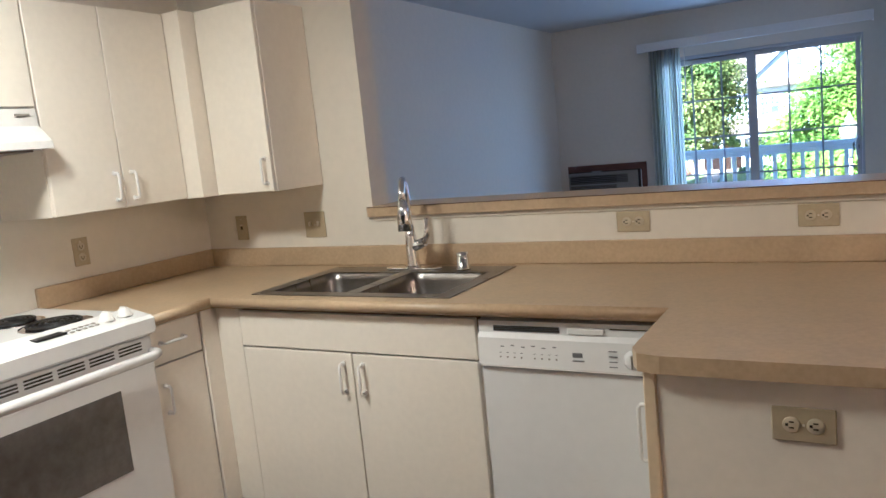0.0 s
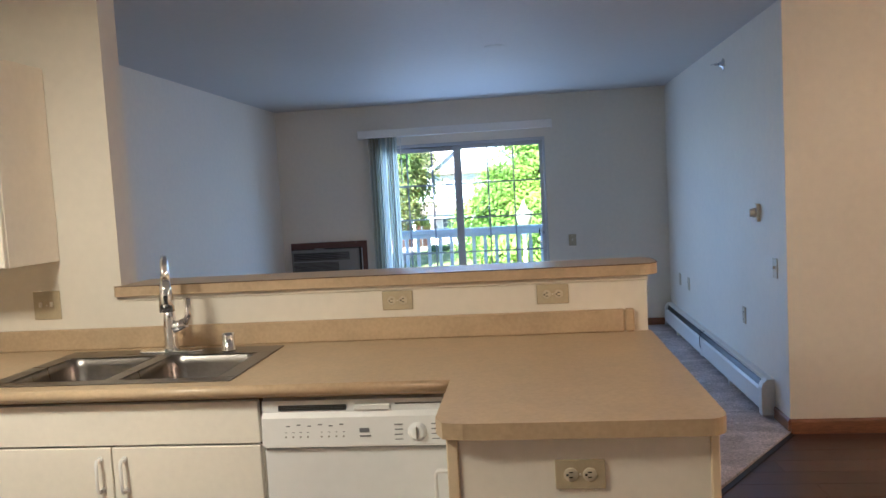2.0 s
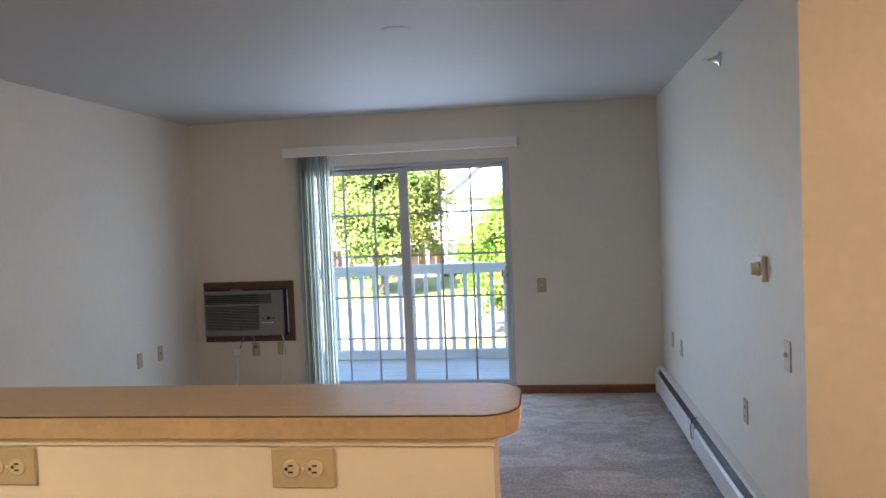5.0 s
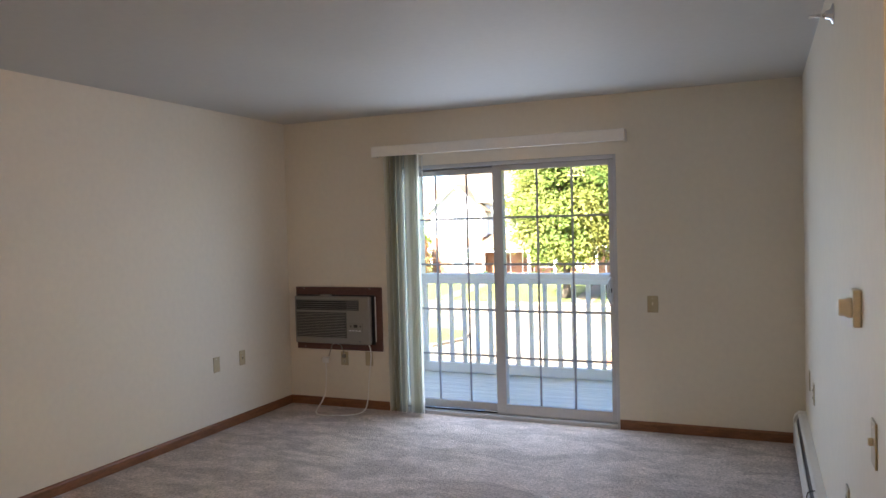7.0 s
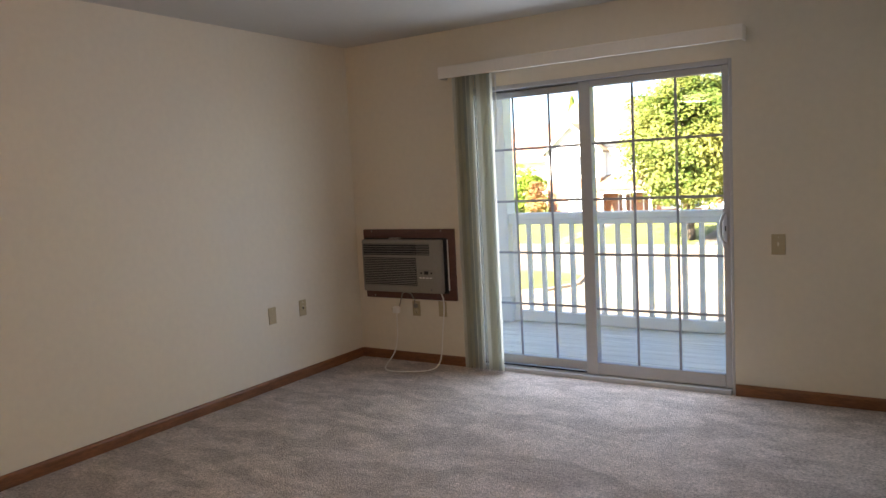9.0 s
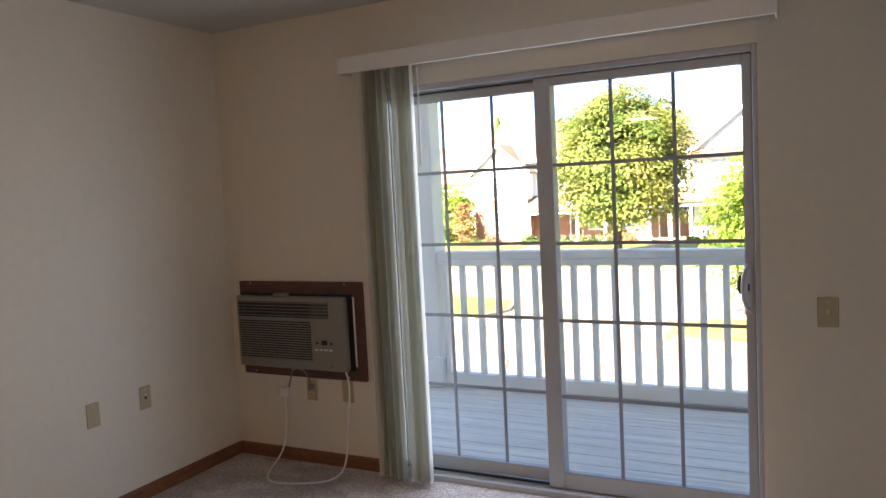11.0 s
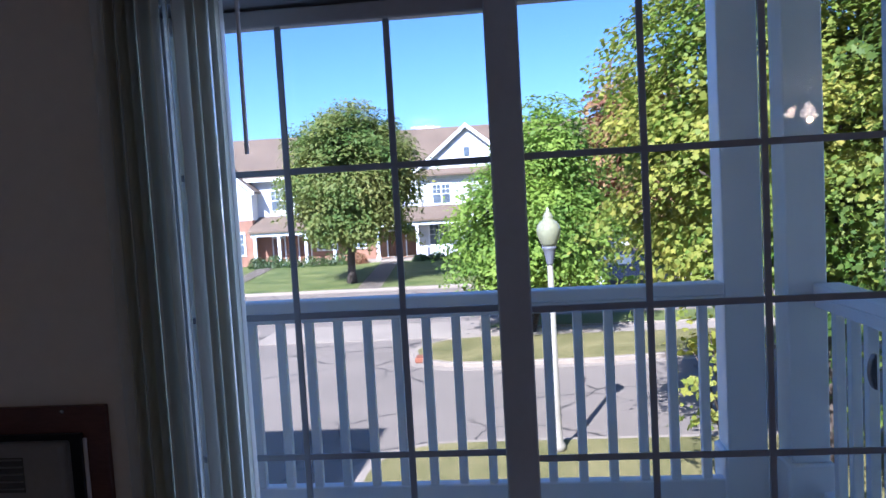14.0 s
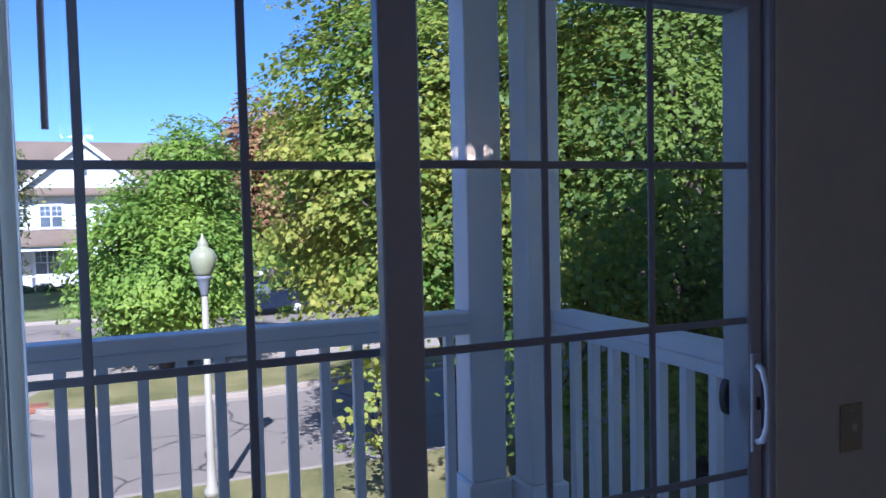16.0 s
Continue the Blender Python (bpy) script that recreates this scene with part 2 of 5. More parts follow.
def part(name, bm, material, parent=None, label="", smooth=False):
    """Links a bmesh, made in world coordinates, as one mesh object under a thing or a part."""
    me = bpy.data.meshes.new(name)
    bm.normal_update()
    bm.to_mesh(me)
    bm.free()
    me.materials.append(material)
    if smooth:
        for f in me.polygons:
            f.use_smooth = True
    ob = new(name, me)
    if parent is not None:
        ob.parent = parent
        if parent.parent is None:
            ob.matrix_parent_inverse = Matrix.Translation(-parent.location)
    return tagged(ob, label)


def box(name, a, b, material, parent=None, bevel=0.0, label="", seg=1):
    return part(name, add_box(bmesh.new(), a, b, bevel, seg), material, parent, label)


def structure(name, a, b, material, label, category="wall", bevel=0.0):
    return tagged(box(name, a, b, material, None, bevel), label, category, kind="structure")


# ---- the room's shell ----
W, H, YB, YN = 4.02, 2.42, -4.95, -3.415    # right wall, ceiling, bar wall, near end of the right wall
DX0, DX1, DZ0, DZ1 = 1.03, 2.815, 0.03, 1.995  # opening of the balcony door
YS, XE = -9.3, 6.2                            # wall behind the walker, far wall of the dining corner
wall_label = "cream-painted smooth plaster wall"
structure("wall_west", (-0.14, YS, 0), (0, 0.16, H), PAINT, wall_label + " beside kitchen and living room")
wn_ = bmesh.new()
add_box(wn_, (0, 0, 0), (DX0, 0.16, H))
add_box(wn_, (DX1, 0, 0), (W, 0.16, H))
add_box(wn_, (DX0, 0, DZ1), (DX1, 0.16, H))
add_box(wn_, (DX0, 0, -0.12), (DX1, 0.16, DZ0 - 0.03))
tagged(part("wall_north", wn_, PAINT), "cream-painted wall with a wide sliding door opening", "wall", kind="structure")
structure("wall_east", (W, YN, 0), (W + 0.14, 0.16, H), PAINT, wall_label + " above the baseboard heater")
structure("wall_dining", (W + 0.14, YN, 0), (XE, YN + 0.14, H), PAINT, wall_label + " lit by the dining lamp")
structure("wall_dining_east", (XE, YS, 0), (XE + 0.14, YN + 0.14, H), PAINT, wall_label + " closing the dining corner")
structure("wall_south", (-0.14, YS - 0.14, 0), (XE + 0.14, YS, H), PAINT, wall_label + " behind the kitchen")
structure("wall_kitchen", (0, YB, 0), (0.985, YB + 0.125, H), PAINT, wall_label + " between kitchen and living room")
structure("wall_bar", (0.985, YB, 0), (3.015, YB + 0.125, 1.125), PAINT, "cream-painted half wall under the bar ledge")
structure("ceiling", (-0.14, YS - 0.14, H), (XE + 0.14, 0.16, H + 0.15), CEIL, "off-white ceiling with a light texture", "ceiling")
structure("subfloor", (-0.14, YS - 0.14, -0.2), (XE + 0.14, 0.16, -0.02), surface("subfloor_board", (0.2, 0.15, 0.1), 0.8), "plain subfloor under carpet and planks", "floor")

# carpet, cut on a slant between the half wall and the right wall
cbm = add_prism(bmesh.new(), [(0, 0), (0, YB + 0.125), (3.015, YB + 0.125), (3.015, -4.76), (W, YN), (W, 0)], "z", -0.02, 0.015)
tagged(part("floor_carpet", cbm, CARPET), "grey-beige cut pile carpet with vacuum strokes", "carpet", kind="structure")
tagged(box("floor_planks", (0, YS, -0.02), (XE, YN, -0.008), surface("plank_joint", (0.012, 0.007, 0.005), 0.7)), "dark brown vinyl plank floor", "floor", kind="structure")
strip = add_prism(bmesh.new(), [(3.015, -4.785), (3.035, -4.80), (W + 0.01, YN - 0.03), (W, YN + 0.012)], "z", -0.012, 0.004, 0.002)
tagged(part("trim_floor_strip", strip, DARK), "thin dark strip between carpet and planks", "trim", kind="structure")


def baseboard(name, outline_axis, lo, hi, at, face):
    """A baseboard with an eased top edge along one wall; face is the side on which it stands proud."""
    p = [(at, 0.0), (at + face * 0.012, 0.0), (at + face * 0.012, 0.07), (at + face * 0.009, 0.08), (at + face * 0.004, 0.085), (at, 0.085)]
    ob = part(name, add_prism(bmesh.new(), p, outline_axis, lo, hi), BASEB)
    return tagged(ob, "reddish stained oak baseboard along the wall", "baseboard", kind="structure")


baseboard("baseboard_west", "y", YB + 0.125, -0.012, 0.0, 1)
baseboard("baseboard_east_end", "y", YN, -3.17, W, -1)
baseboard("baseboard_dining", "x", W, XE, YN, -1)
baseboard("baseboard_north_left", "x", 0.0, DX0, 0.0, -1)
baseboard("baseboard_north_right", "x", DX1 + 0.002, W, 0.0, -1)
baseboard("baseboard_bar", "x", 0.012, 3.015, YB + 0.125, 1)
baseboard("baseboard_bar_end", "y", YB, YB + 0.125, 3.015, 1)


# ---- balcony sliding door ----
def door_panel(name, x0, x1, y0, y1, z0, z1, gx0, gx1, gz0, gz1, bars, label):
    d = thing(name, ((x0 + x1) / 2, y0, z0), label, "sliding door", kind="structure")
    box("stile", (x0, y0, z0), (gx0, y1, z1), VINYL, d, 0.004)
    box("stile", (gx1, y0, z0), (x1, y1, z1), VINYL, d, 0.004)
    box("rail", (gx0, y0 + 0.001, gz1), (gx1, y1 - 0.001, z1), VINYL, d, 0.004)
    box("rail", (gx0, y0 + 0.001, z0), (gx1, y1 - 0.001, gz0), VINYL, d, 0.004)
    ym = (y0 + y1) / 2
    p = box("pane", (gx0 - 0.005, ym - 0.003, gz0 - 0.005), (gx1 + 0.005, ym + 0.003, gz1 + 0.005), GLASS, d)
    p.visible_shadow = False
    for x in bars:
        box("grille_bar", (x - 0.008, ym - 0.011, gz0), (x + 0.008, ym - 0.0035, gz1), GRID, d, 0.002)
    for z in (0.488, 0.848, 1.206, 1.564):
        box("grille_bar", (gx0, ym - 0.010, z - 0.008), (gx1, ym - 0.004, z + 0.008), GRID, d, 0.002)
    return d


fr = thing("door_frame_balcony", (1.92, 0.08, 0.0), "white vinyl frame and track of the balcony door", "door frame", kind="structure")
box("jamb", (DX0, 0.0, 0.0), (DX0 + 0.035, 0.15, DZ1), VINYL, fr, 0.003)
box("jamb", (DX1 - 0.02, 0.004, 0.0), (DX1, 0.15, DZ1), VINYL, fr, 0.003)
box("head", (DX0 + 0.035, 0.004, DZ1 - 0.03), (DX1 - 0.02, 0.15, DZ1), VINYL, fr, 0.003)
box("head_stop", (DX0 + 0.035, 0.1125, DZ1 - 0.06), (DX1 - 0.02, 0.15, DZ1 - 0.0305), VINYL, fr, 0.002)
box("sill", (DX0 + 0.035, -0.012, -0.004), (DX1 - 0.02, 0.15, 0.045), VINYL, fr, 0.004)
box("track", (DX0 + 0.04, 0.052, 0.045), (1.9, 0.07, 0.052), DARK, fr)
dr = door_panel("door_1", 1.872, DX1 - 0.022, 0.022, 0.062, 0.048, 1.963, 1.95, 2.755, 0.13, 1.923, (2.222, 2.487), "closed white vinyl sliding panel with a grille of fifteen lights")
door_panel("door_2", DX0 + 0.037, 1.945, 0.072, 0.112, 0.055, 1.955, 1.10, 1.888, 0.12, 1.913, (1.372, 1.638), "fixed white vinyl door panel with a grille of fifteen lights")
hd = box("handle_plate", (2.752, 0.012, 0.90), (2.782, 0.022, 1.13), VINYL, dr, 0.003)
part("pull", add_tube(bmesh.new(), [(2.767, 0.012, 0.925), (2.760, -0.012, 0.935), (2.752, -0.032, 0.97), (2.749, -0.038, 1.015), (2.752, -0.032, 1.06), (2.760, -0.012, 1.095), (2.767, 0.012, 1.105)], 0.008, 8), VINYL, hd)
part("outside_pull", add_prism(bmesh.new(), [(2.735 + 0.016 * math.cos(radians(a)), 1.02 + 0.042 * math.sin(radians(a))) for a in range(90, 271, 20)], "y", 0.064, 0.085, 0.003), DARK, dr, "black outside pull")
box("latch", (2.765, 0.006, 1.0), (2.772, 0.013, 1.03), DARK, hd, 0.001)

# ---- kitchen ----
CT = 0.92                                   # worktop height
XP0, XP1, YP = 2.346, 3.025, -6.02          # peninsula: two sides and free end
YF = -5.60                                  # front edge of the back run
XL = 0.655                                  # front edge of the left run


def arc(cx, cy, r, a0, a1, n=6):
    return [(cx + r * math.cos(radians(a0 + (a1 - a0) * i / n)), cy + r * math.sin(radians(a0 + (a1 - a0) * i / n))) for i in range(n + 1)]


worktop = thing("worktop", (1.6, -5.3, CT - 0.04), "tan speckled laminate worktop with a rolled front edge", "worktop")
SX0, SX1, SY0, SY1 = 0.84, 1.632, -5.522, -5.045   # cut-out for the sink
for y0, y1, x0, x1 in ((YF, SY0, SX0, SX1), (SY1, YB + 0.018, SX0, SX1)):
    box("slab", (x0, y0, CT - 0.04), (x1, y1, CT), LAMINATE, worktop)
outline = [(0.018, YB + 0.018 - 0.018), (0.018, -5.868), (XL, -5.868), (XL, YF - 0.0), (SX0, YF), (SX0, YB)]
part("slab", add_prism(bmesh.new(), outline, "z", CT - 0.04, CT), LAMINATE, worktop)
outline = [(SX1, YB), (SX1, YF), (XP0, YF)] + [(XP0, YP + 0.055), (XP0 + 0.02, YP + 0.012), (XP0 + 0.07, YP)] + arc(XP1 - 0.05, YP + 0.05, 0.05, -90, 0) + [(XP1, YB)]
part("slab", add_prism(bmesh.new(), outline, "z", CT - 0.04, CT), LAMINATE, worktop)
roll = bmesh.new()
add_tube(roll, [(XL - 0.004, -5.868, CT - 0.018), (XL - 0.004, YF - 0.002, CT - 0.018)], 0.018, 10)
add_tube(roll, [(XL - 0.004, YF + 0.002, CT - 0.018), (XP0 + 0.006, YF + 0.002, CT - 0.018)], 0.018, 10)
part("rolled_edge", roll, LAMINATE, worktop)
box("backsplash", (0.0, -5.868, CT), (0.019, YB, CT + 0.085), LAMINATE, worktop, 0.004)
box("backsplash", (0.019, YB - 0.0, CT), (2.93, YB + 0.001 - 0.02, CT + 0.085), LAMINATE, worktop, 0.004)
box("backsplash_end", (2.93, YB + 0.0, CT), (2.965, YB - 0.022, CT + 0.086), LAMINATE, worktop, 0.006)

ledge = thing("bar_ledge", (2.0, -4.84, 1.125), "tan laminate bar ledge with rounded corners on the half wall", "ledge")
lo_y, hi_y = -4.978, -4.73
outline = [(0.986, hi_y), (0.986, YB - 0.001), (0.962, YB - 0.001), (0.962, lo_y + 0.012), (0.974, lo_y)] + arc(3.06 - 0.07, lo_y + 0.07, 0.07, -90, 0) + arc(3.06 - 0.07, hi_y - 0.07, 0.07, 0, 90)
part("top", add_prism(bmesh.new(), outline, "z", 1.128, 1.17, 0.002), LAMINATE, ledge)
seam = bmesh.new()
rim = [(0.975, lo_y - 0.001)] + arc(3.06 - 0.07, lo_y + 0.07, 0.071, -90, 0) + arc(3.06 - 0.07, hi_y - 0.07, 0.071, 0, 90)
add_tube(seam, [(x, y, 1.1685) for x, y in rim], 0.0016, 5)
part("seam", seam, SEAM_SHADOW, ledge, "dark seam line under the laminate top")
box("apron", (0.99, YB - 0.008, 1.108), (3.02, YB + 0.13, 1.128), PAINT, ledge, 0.003)


def bar_pull(parent, p, axis, length=0.10, out=(0, -1, 0), material=None, reach=0.028):
    """A white bow handle on two feet; p is its middle on the door's face."""
    a, o = Vector({"z": (0, 0, 1), "y": (0, 1, 0), "x": (1, 0, 0)}[axis]), Vector(out)
    c, h = Vector(p), length / 2
    bm = add_tube(bmesh.new(), [c - a * h, c - a * h + o * (reach - 0.006), c - a * (h - 0.01) + o * reach, c + a * (h - 0.01) + o * reach, c + a * h + o * (reach - 0.006), c + a * h], 0.0055, 8)
    for s in (-1, 1):
        add_tube(bm, [c + a * h * s, c + a * h * s + o * 0.006], 0.009, 10)
    return part("handle", bm, material or WHITE, parent, "white bow handle")


def carcass(t, a, b, toe=None):
    box("body", a, b, CABINET, t, 0.002)
    if toe:
        box("toe_kick", toe[0], toe[1], CABINET, t)


# sink base unit
u = thing("sink_cabinet", (1.25, -5.3, 0), "off-white melamine sink cabinet with two doors", "cabinet")
carcass(u, (0.76, -5.55, 0.10), (1.752, -4.97, 0.72), ((0.76, -5.50, 0), (1.752, -5.0, 0.10)))
# Rail coloured dark to paint the shadow under the worktop's front edge.
box("front_rail", (0.76, -5.55, 0.72), (1.752, -5.53, CT - 0.042), SEAM_SHADOW, u, 0, "rail darkened as the shadow line under the worktop")
box("false_front", (0.762, -5.572, 0.732), (1.749, -5.552, CT - 0.056), CABINET, u, 0.002)
for x0, x1, hx in ((0.7635, 1.2605, 1.226), (1.2655, 1.748, 1.306)):
    d = box("door", (x0, -5.572, 0.105), (x1, -5.552, 0.7255), CABINET, u, 0.002)
    bar_pull(d, (hx, -5.572, 0.64), "z")
u = thing("corner_cabinet", (0.4, -5.3, 0), "off-white blind corner base cabinet with filler strips", "cabinet")
carcass(u, (0.02, -5.55, 0.0), (0.756, -4.97, 0.72))
box("filler", (0.622, -5.64, 0.10), (0.636, -5.552, CT - 0.045), CABINET, u, 0.002)
box("filler", (0.636, -5.566, 0.10), (0.756, -5.552, CT - 0.045), CABINET, u, 0.002)
u = thing("drawer_cabinet", (0.3, -5.75, 0), "off-white narrow base cabinet with drawer and door", "cabinet")
carcass(u, (0.02, -5.866, 0.10), (0.60, -5.64, CT - 0.045), ((0.05, -5.866, 0), (0.56, -5.64, 0.10)))
d = box("drawer", (0.602, -5.864, 0.731), (0.622, -5.6405, CT - 0.05), CABINET, u, 0.002)
bar_pull(d, (0.622, -5.775, 0.805), "y", 0.10, (1, 0, 0))
d = box("door", (0.602, -5.864, 0.105), (0.622, -5.6405, 0.725), CABINET, u, 0.002)
bar_pull(d, (0.622, -5.83, 0.60), "z", 0.10, (1, 0, 0))
# peninsula
u = thing("peninsula_cabinet", (2.69, -5.5, 0), "off-white peninsula cabinet with a finished end panel", "cabinet")
carcass(u, (2.40, -5.97, 0.10), (2.985, -4.97, CT - 0.045), ((2.45, -5.96, 0), (2.985, -5.0, 0.10)))
box("end_panel", (2.40, -5.985, 0.0), (3.0, -5.97, CT - 0.042), CABINET, u, 0.002)
box("corner_strip", (2.372, -5.992, 0.0), (2.40, -5.965, CT - 0.042), EDGE, u, 0.003, "yellowed edge strip")
box("corner_strip", (2.985, -5.992, 0.0), (3.006, -5.97, CT - 0.042), EDGE, u, 0.003, "yellowed edge strip")
box("side_panel", (2.985, -5.97, 0.0), (3.002, YB, CT - 0.042), CABINET, u)
d = box("door", (2.379, -5.96, 0.105), (2.399, -5.62, CT - 0.05), CABINET, u, 0.002)
bar_pull(d, (2.379, -5.88, 0.685), "z", 0.14, (-1, 0, 0), None, 0.052)

# dishwasher
u = thing("dishwasher", (2.06, -5.3, 0), "white built-in dishwasher with dial and buttons", "dishwasher")
box("body", (1.76, -5.53, 0.02), (2.37, -4.98, CT - 0.06), APPLIANCE, u)
box("door", (1.764, -5.578, 0.245), (2.366, -5.53, 0.715), APPLIANCE, u, 0.006, seg=2)
box("lower_panel", (1.764, -5.565, 0.05), (2.366, -5.53, 0.235), APPLIANCE, u, 0.004)
cp = bmesh.new()
add_prism(cp, [(-5.53, 0.72), (-5.588, 0.722), (-5.592, 0.73), (-5.588, 0.812), (-5.575, 0.826), (-5.575, 0.862), (-5.53, 0.866)], "x", 1.764, 2.366)
cp = part("control_panel", cp, APPLIANCE, u)
box("trim_line", (1.772, -5.5935, 0.7245), (2.358, -5.588, 0.7285), WHITE, cp)
vent = box("vent", (1.815, -5.5765, 0.831), (2.025, -5.574, 0.848), DARK, cp)
for i in range(3):
    box("vent_slat", (1.815, -5.579, 0.833 + i * 0.005), (2.025, -5.576, 0.8345 + i * 0.005), ACDARK, vent)
box("door_latch", (2.05, -5.582, 0.829), (2.16, -5.574, 0.848), WHITE, cp, 0.003)
box("slot", (2.175, -5.577, 0.8465), (2.35, -5.5745, 0.849), DARK, cp)
for i in range(8):
    x = 1.835 + i * 0.0225 + (0.02 if i > 3 else 0)
    box("button", (x, -5.5925, 0.752), (x + 0.007, -5.588, 0.758), ACGREY, cp, 0.002)
    box("button_legend", (x + 0.001, -5.5915, 0.768), (x + 0.008, -5.5882, 0.7695), INK, cp)
for i in range(6):
    x = 1.84 + i * 0.033
    box("button_legend", (x, -5.5905, 0.786 + 0.004 * (i % 2)), (x + 0.012, -5.5875, 0.789 + 0.004 * (i % 2)), INK, cp)
box("badge", (2.065, -5.592, 0.765), (2.095, -5.588, 0.779), INK, cp, 0.002, "small dark badge")
box("badge_legend", (2.065, -5.592, 0.753), (2.10, -5.588, 0.757), INK, cp)
dial = part("dial", add_lathe(bmesh.new(), (2.240, -5.588, 0.765), [(0.028, 0), (0.028, 0.004), (0.023, 0.006), (0.021, 0.014), (0.018, 0.016), (0, 0.016)], 28, "y"), APPLIANCE, cp)
box("dial_pointer", (2.2375, -5.610, 0.746), (2.2425, -5.600, 0.784), ACGREY, dial, 0.002)
for i in range(4):
    box("dial_legend", (2.172, -5.592, 0.742 + i * 0.015), (2.196, -5.588, 0.7445 + i * 0.015), INK, cp)
    box("dial_legend", (2.282, -5.592, 0.742 + i * 0.015), (2.306, -5.588, 0.7445 + i * 0.015), INK, cp)

# range
RY0, RY1 = -6.63, -5.872
u = thing("electric_range", (0.33, -6.25, 0), "white slide-in electric range with coil burners and oven window", "range")
box("body", (0.02, RY0, 0.03), (0.60, RY1, 0.90), APPLIANCE, u, 0.004)
box("base", (0.05, RY0 + 0.02, 0.0), (0.56, RY1 - 0.02, 0.03), DARK, u)
ck = box("cooktop", (0.015, RY0 - 0.004, 0.90), (0.56, RY1 + 0.002, 0.932), APPLIANCE, u, 0.008, seg=2)
pan = part("control_panel", add_prism(bmesh.new(), [(0.545, 0.90), (0.545, 0.945), (0.655, 0.925), (0.672, 0.915), (0.672, 0.868), (0.655, 0.858), (0.60, 0.858)], "y", RY0 - 0.004, RY1 + 0.002, 0.003), APPLIANCE, u)
for by, bx, r in ((-6.08, 0.21, 0.075), (-6.07, 0.43, 0.095), (-6.42, 0.21, 0.095), (-6.42, 0.43, 0.075)):
    b = part("burner", add_lathe(bmesh.new(), (bx, by, 0.931), [(r + 0.022, 0), (r + 0.02, 0.004), (r + 0.012, 0.003), (0.01, 0.001)], 28), CHROME, ck)
    pts = [(bx + (0.018 + (r - 0.018) * i / 84) * math.cos(i * math.tau / 21), by + (0.018 + (r - 0.018) * i / 84) * math.sin(i * math.tau / 21), 0.941) for i in range(85)]
    part("coil", add_tube(bmesh.new(), pts, 0.0058, 6), COIL, b)
for ky in (-5.935, -6.005, -6.50, -6.57):
    k = part("knob", add_lathe(bmesh.new(), (0.605, ky, 0.933), [(0.026, 0), (0.026, 0.006), (0.021, 0.010), (0.019, 0.024), (0.015, 0.028), (0, 0.028)], 24), WHITE, pan)
    box("grip", (0.588, ky - 0.004, 0.955), (0.622, ky + 0.004, 0.966), WHITE, k, 0.002)
box("display", (0.585, -6.26, 0.9325), (0.625, -6.16, 0.9395), DARK, pan, 0.001)
for i in range(10):
    y = -6.145 + (i % 5) * 0.022
    x = 0.588 + (i // 5) * 0.022
    box("key", (x, y, 0.930), (x + 0.012, y + 0.014, 0.9385 - (i // 5) * 0.0035), ACGREY, pan, 0.001)
ov = box("oven_door", (0.602, RY0 + 0.006, 0.19), (0.648, RY1 - 0.006, 0.852), APPLIANCE, u, 0.008, seg=2)
box("window", (0.646, RY0 + 0.155, 0.425), (0.6505, RY1 - 0.155, 0.703), OVENGLASS, ov, 0.001, "dark oven window")
for i in range(6):
    y = RY1 - 0.05 - i * 0.108
    for k in range(3):
        box("vent_slot", (0.646, y - 0.09, 0.812 + k * 0.011), (0.6495, y, 0.818 + k * 0.011), DARK, ov)
part("handle", add_tube(bmesh.new(), [(0.645, RY0 + 0.012, 0.795), (0.675, RY0 + 0.012, 0.792), (0.69, RY0 + 0.04, 0.79), (0.69, RY1 - 0.04, 0.79), (0.675, RY1 - 0.012, 0.792), (0.645, RY1 - 0.012, 0.795)], 0.017, 12), APPLIANCE, ov)
box("drawer", (0.602, RY0 + 0.006, 0.04), (0.645, RY1 - 0.006, 0.178), APPLIANCE, u, 0.006)
# counter beyond the range closes the run
u = thing("base_cabinet", (0.3, -7.0, 0), "off-white base cabinet beyond the range", "cabinet")
carcass(u, (0.02, -7.45, 0.0), (0.60, RY0 - 0.006, CT - 0.042))
box("slab", (0.0, -7.45, CT - 0.04), (XL, RY0 - 0.006, CT), LAMINATE, u, 0.01)

# wall cabinets
CZ0, CZ1 = 1.28, 2.035
u = thing("wall_cabinet", (0.17, -5.6, CZ0), "off-white two-door wall cabinet in the kitchen corner", "wall cabinet", "kitchen wall cabinets")
box("body", (0.0, -5.942, CZ0), (0.312, -4.952, CZ1), CABINET, u, 0.002)
for y0, y1, hy in ((-5.94, -5.648, -5.684), (-5.644, -5.347, -5.606)):
    d = box("door", (0.313, y0, CZ0 + 0.002), (0.332, y1, CZ1 - 0.002), CABINET, u, 0.002)
    bar_pull(d, (0.332, hy, CZ0 + 0.085), "z", 0.10, (1, 0, 0))
u = thing("wall_cabinet", (0.54, -5.1, CZ0), "off-white single-door wall cabinet beside the bar opening", "wall cabinet", "kitchen wall cabinets")
box("body", (0.336, -5.245, CZ0), (0.738, YB - 0.002, CZ1), CABINET, u, 0.002)
box("filler", (0.314, -5.343, CZ0), (0.42, -5.247, CZ1), CABINET, u, 0.002)
d = box("door", (0.424, -5.265, CZ0 + 0.002), (0.736, -5.247, CZ1 - 0.002), CABINET, u, 0.002)
bar_pull(d, (0.708, -5.265, CZ0 + 0.085), "z")
u = thing("wall_cabinet", (0.17, -6.3, 1.665), "short off-white wall cabinet above the range hood", "wall cabinet", "kitchen wall cabinets")
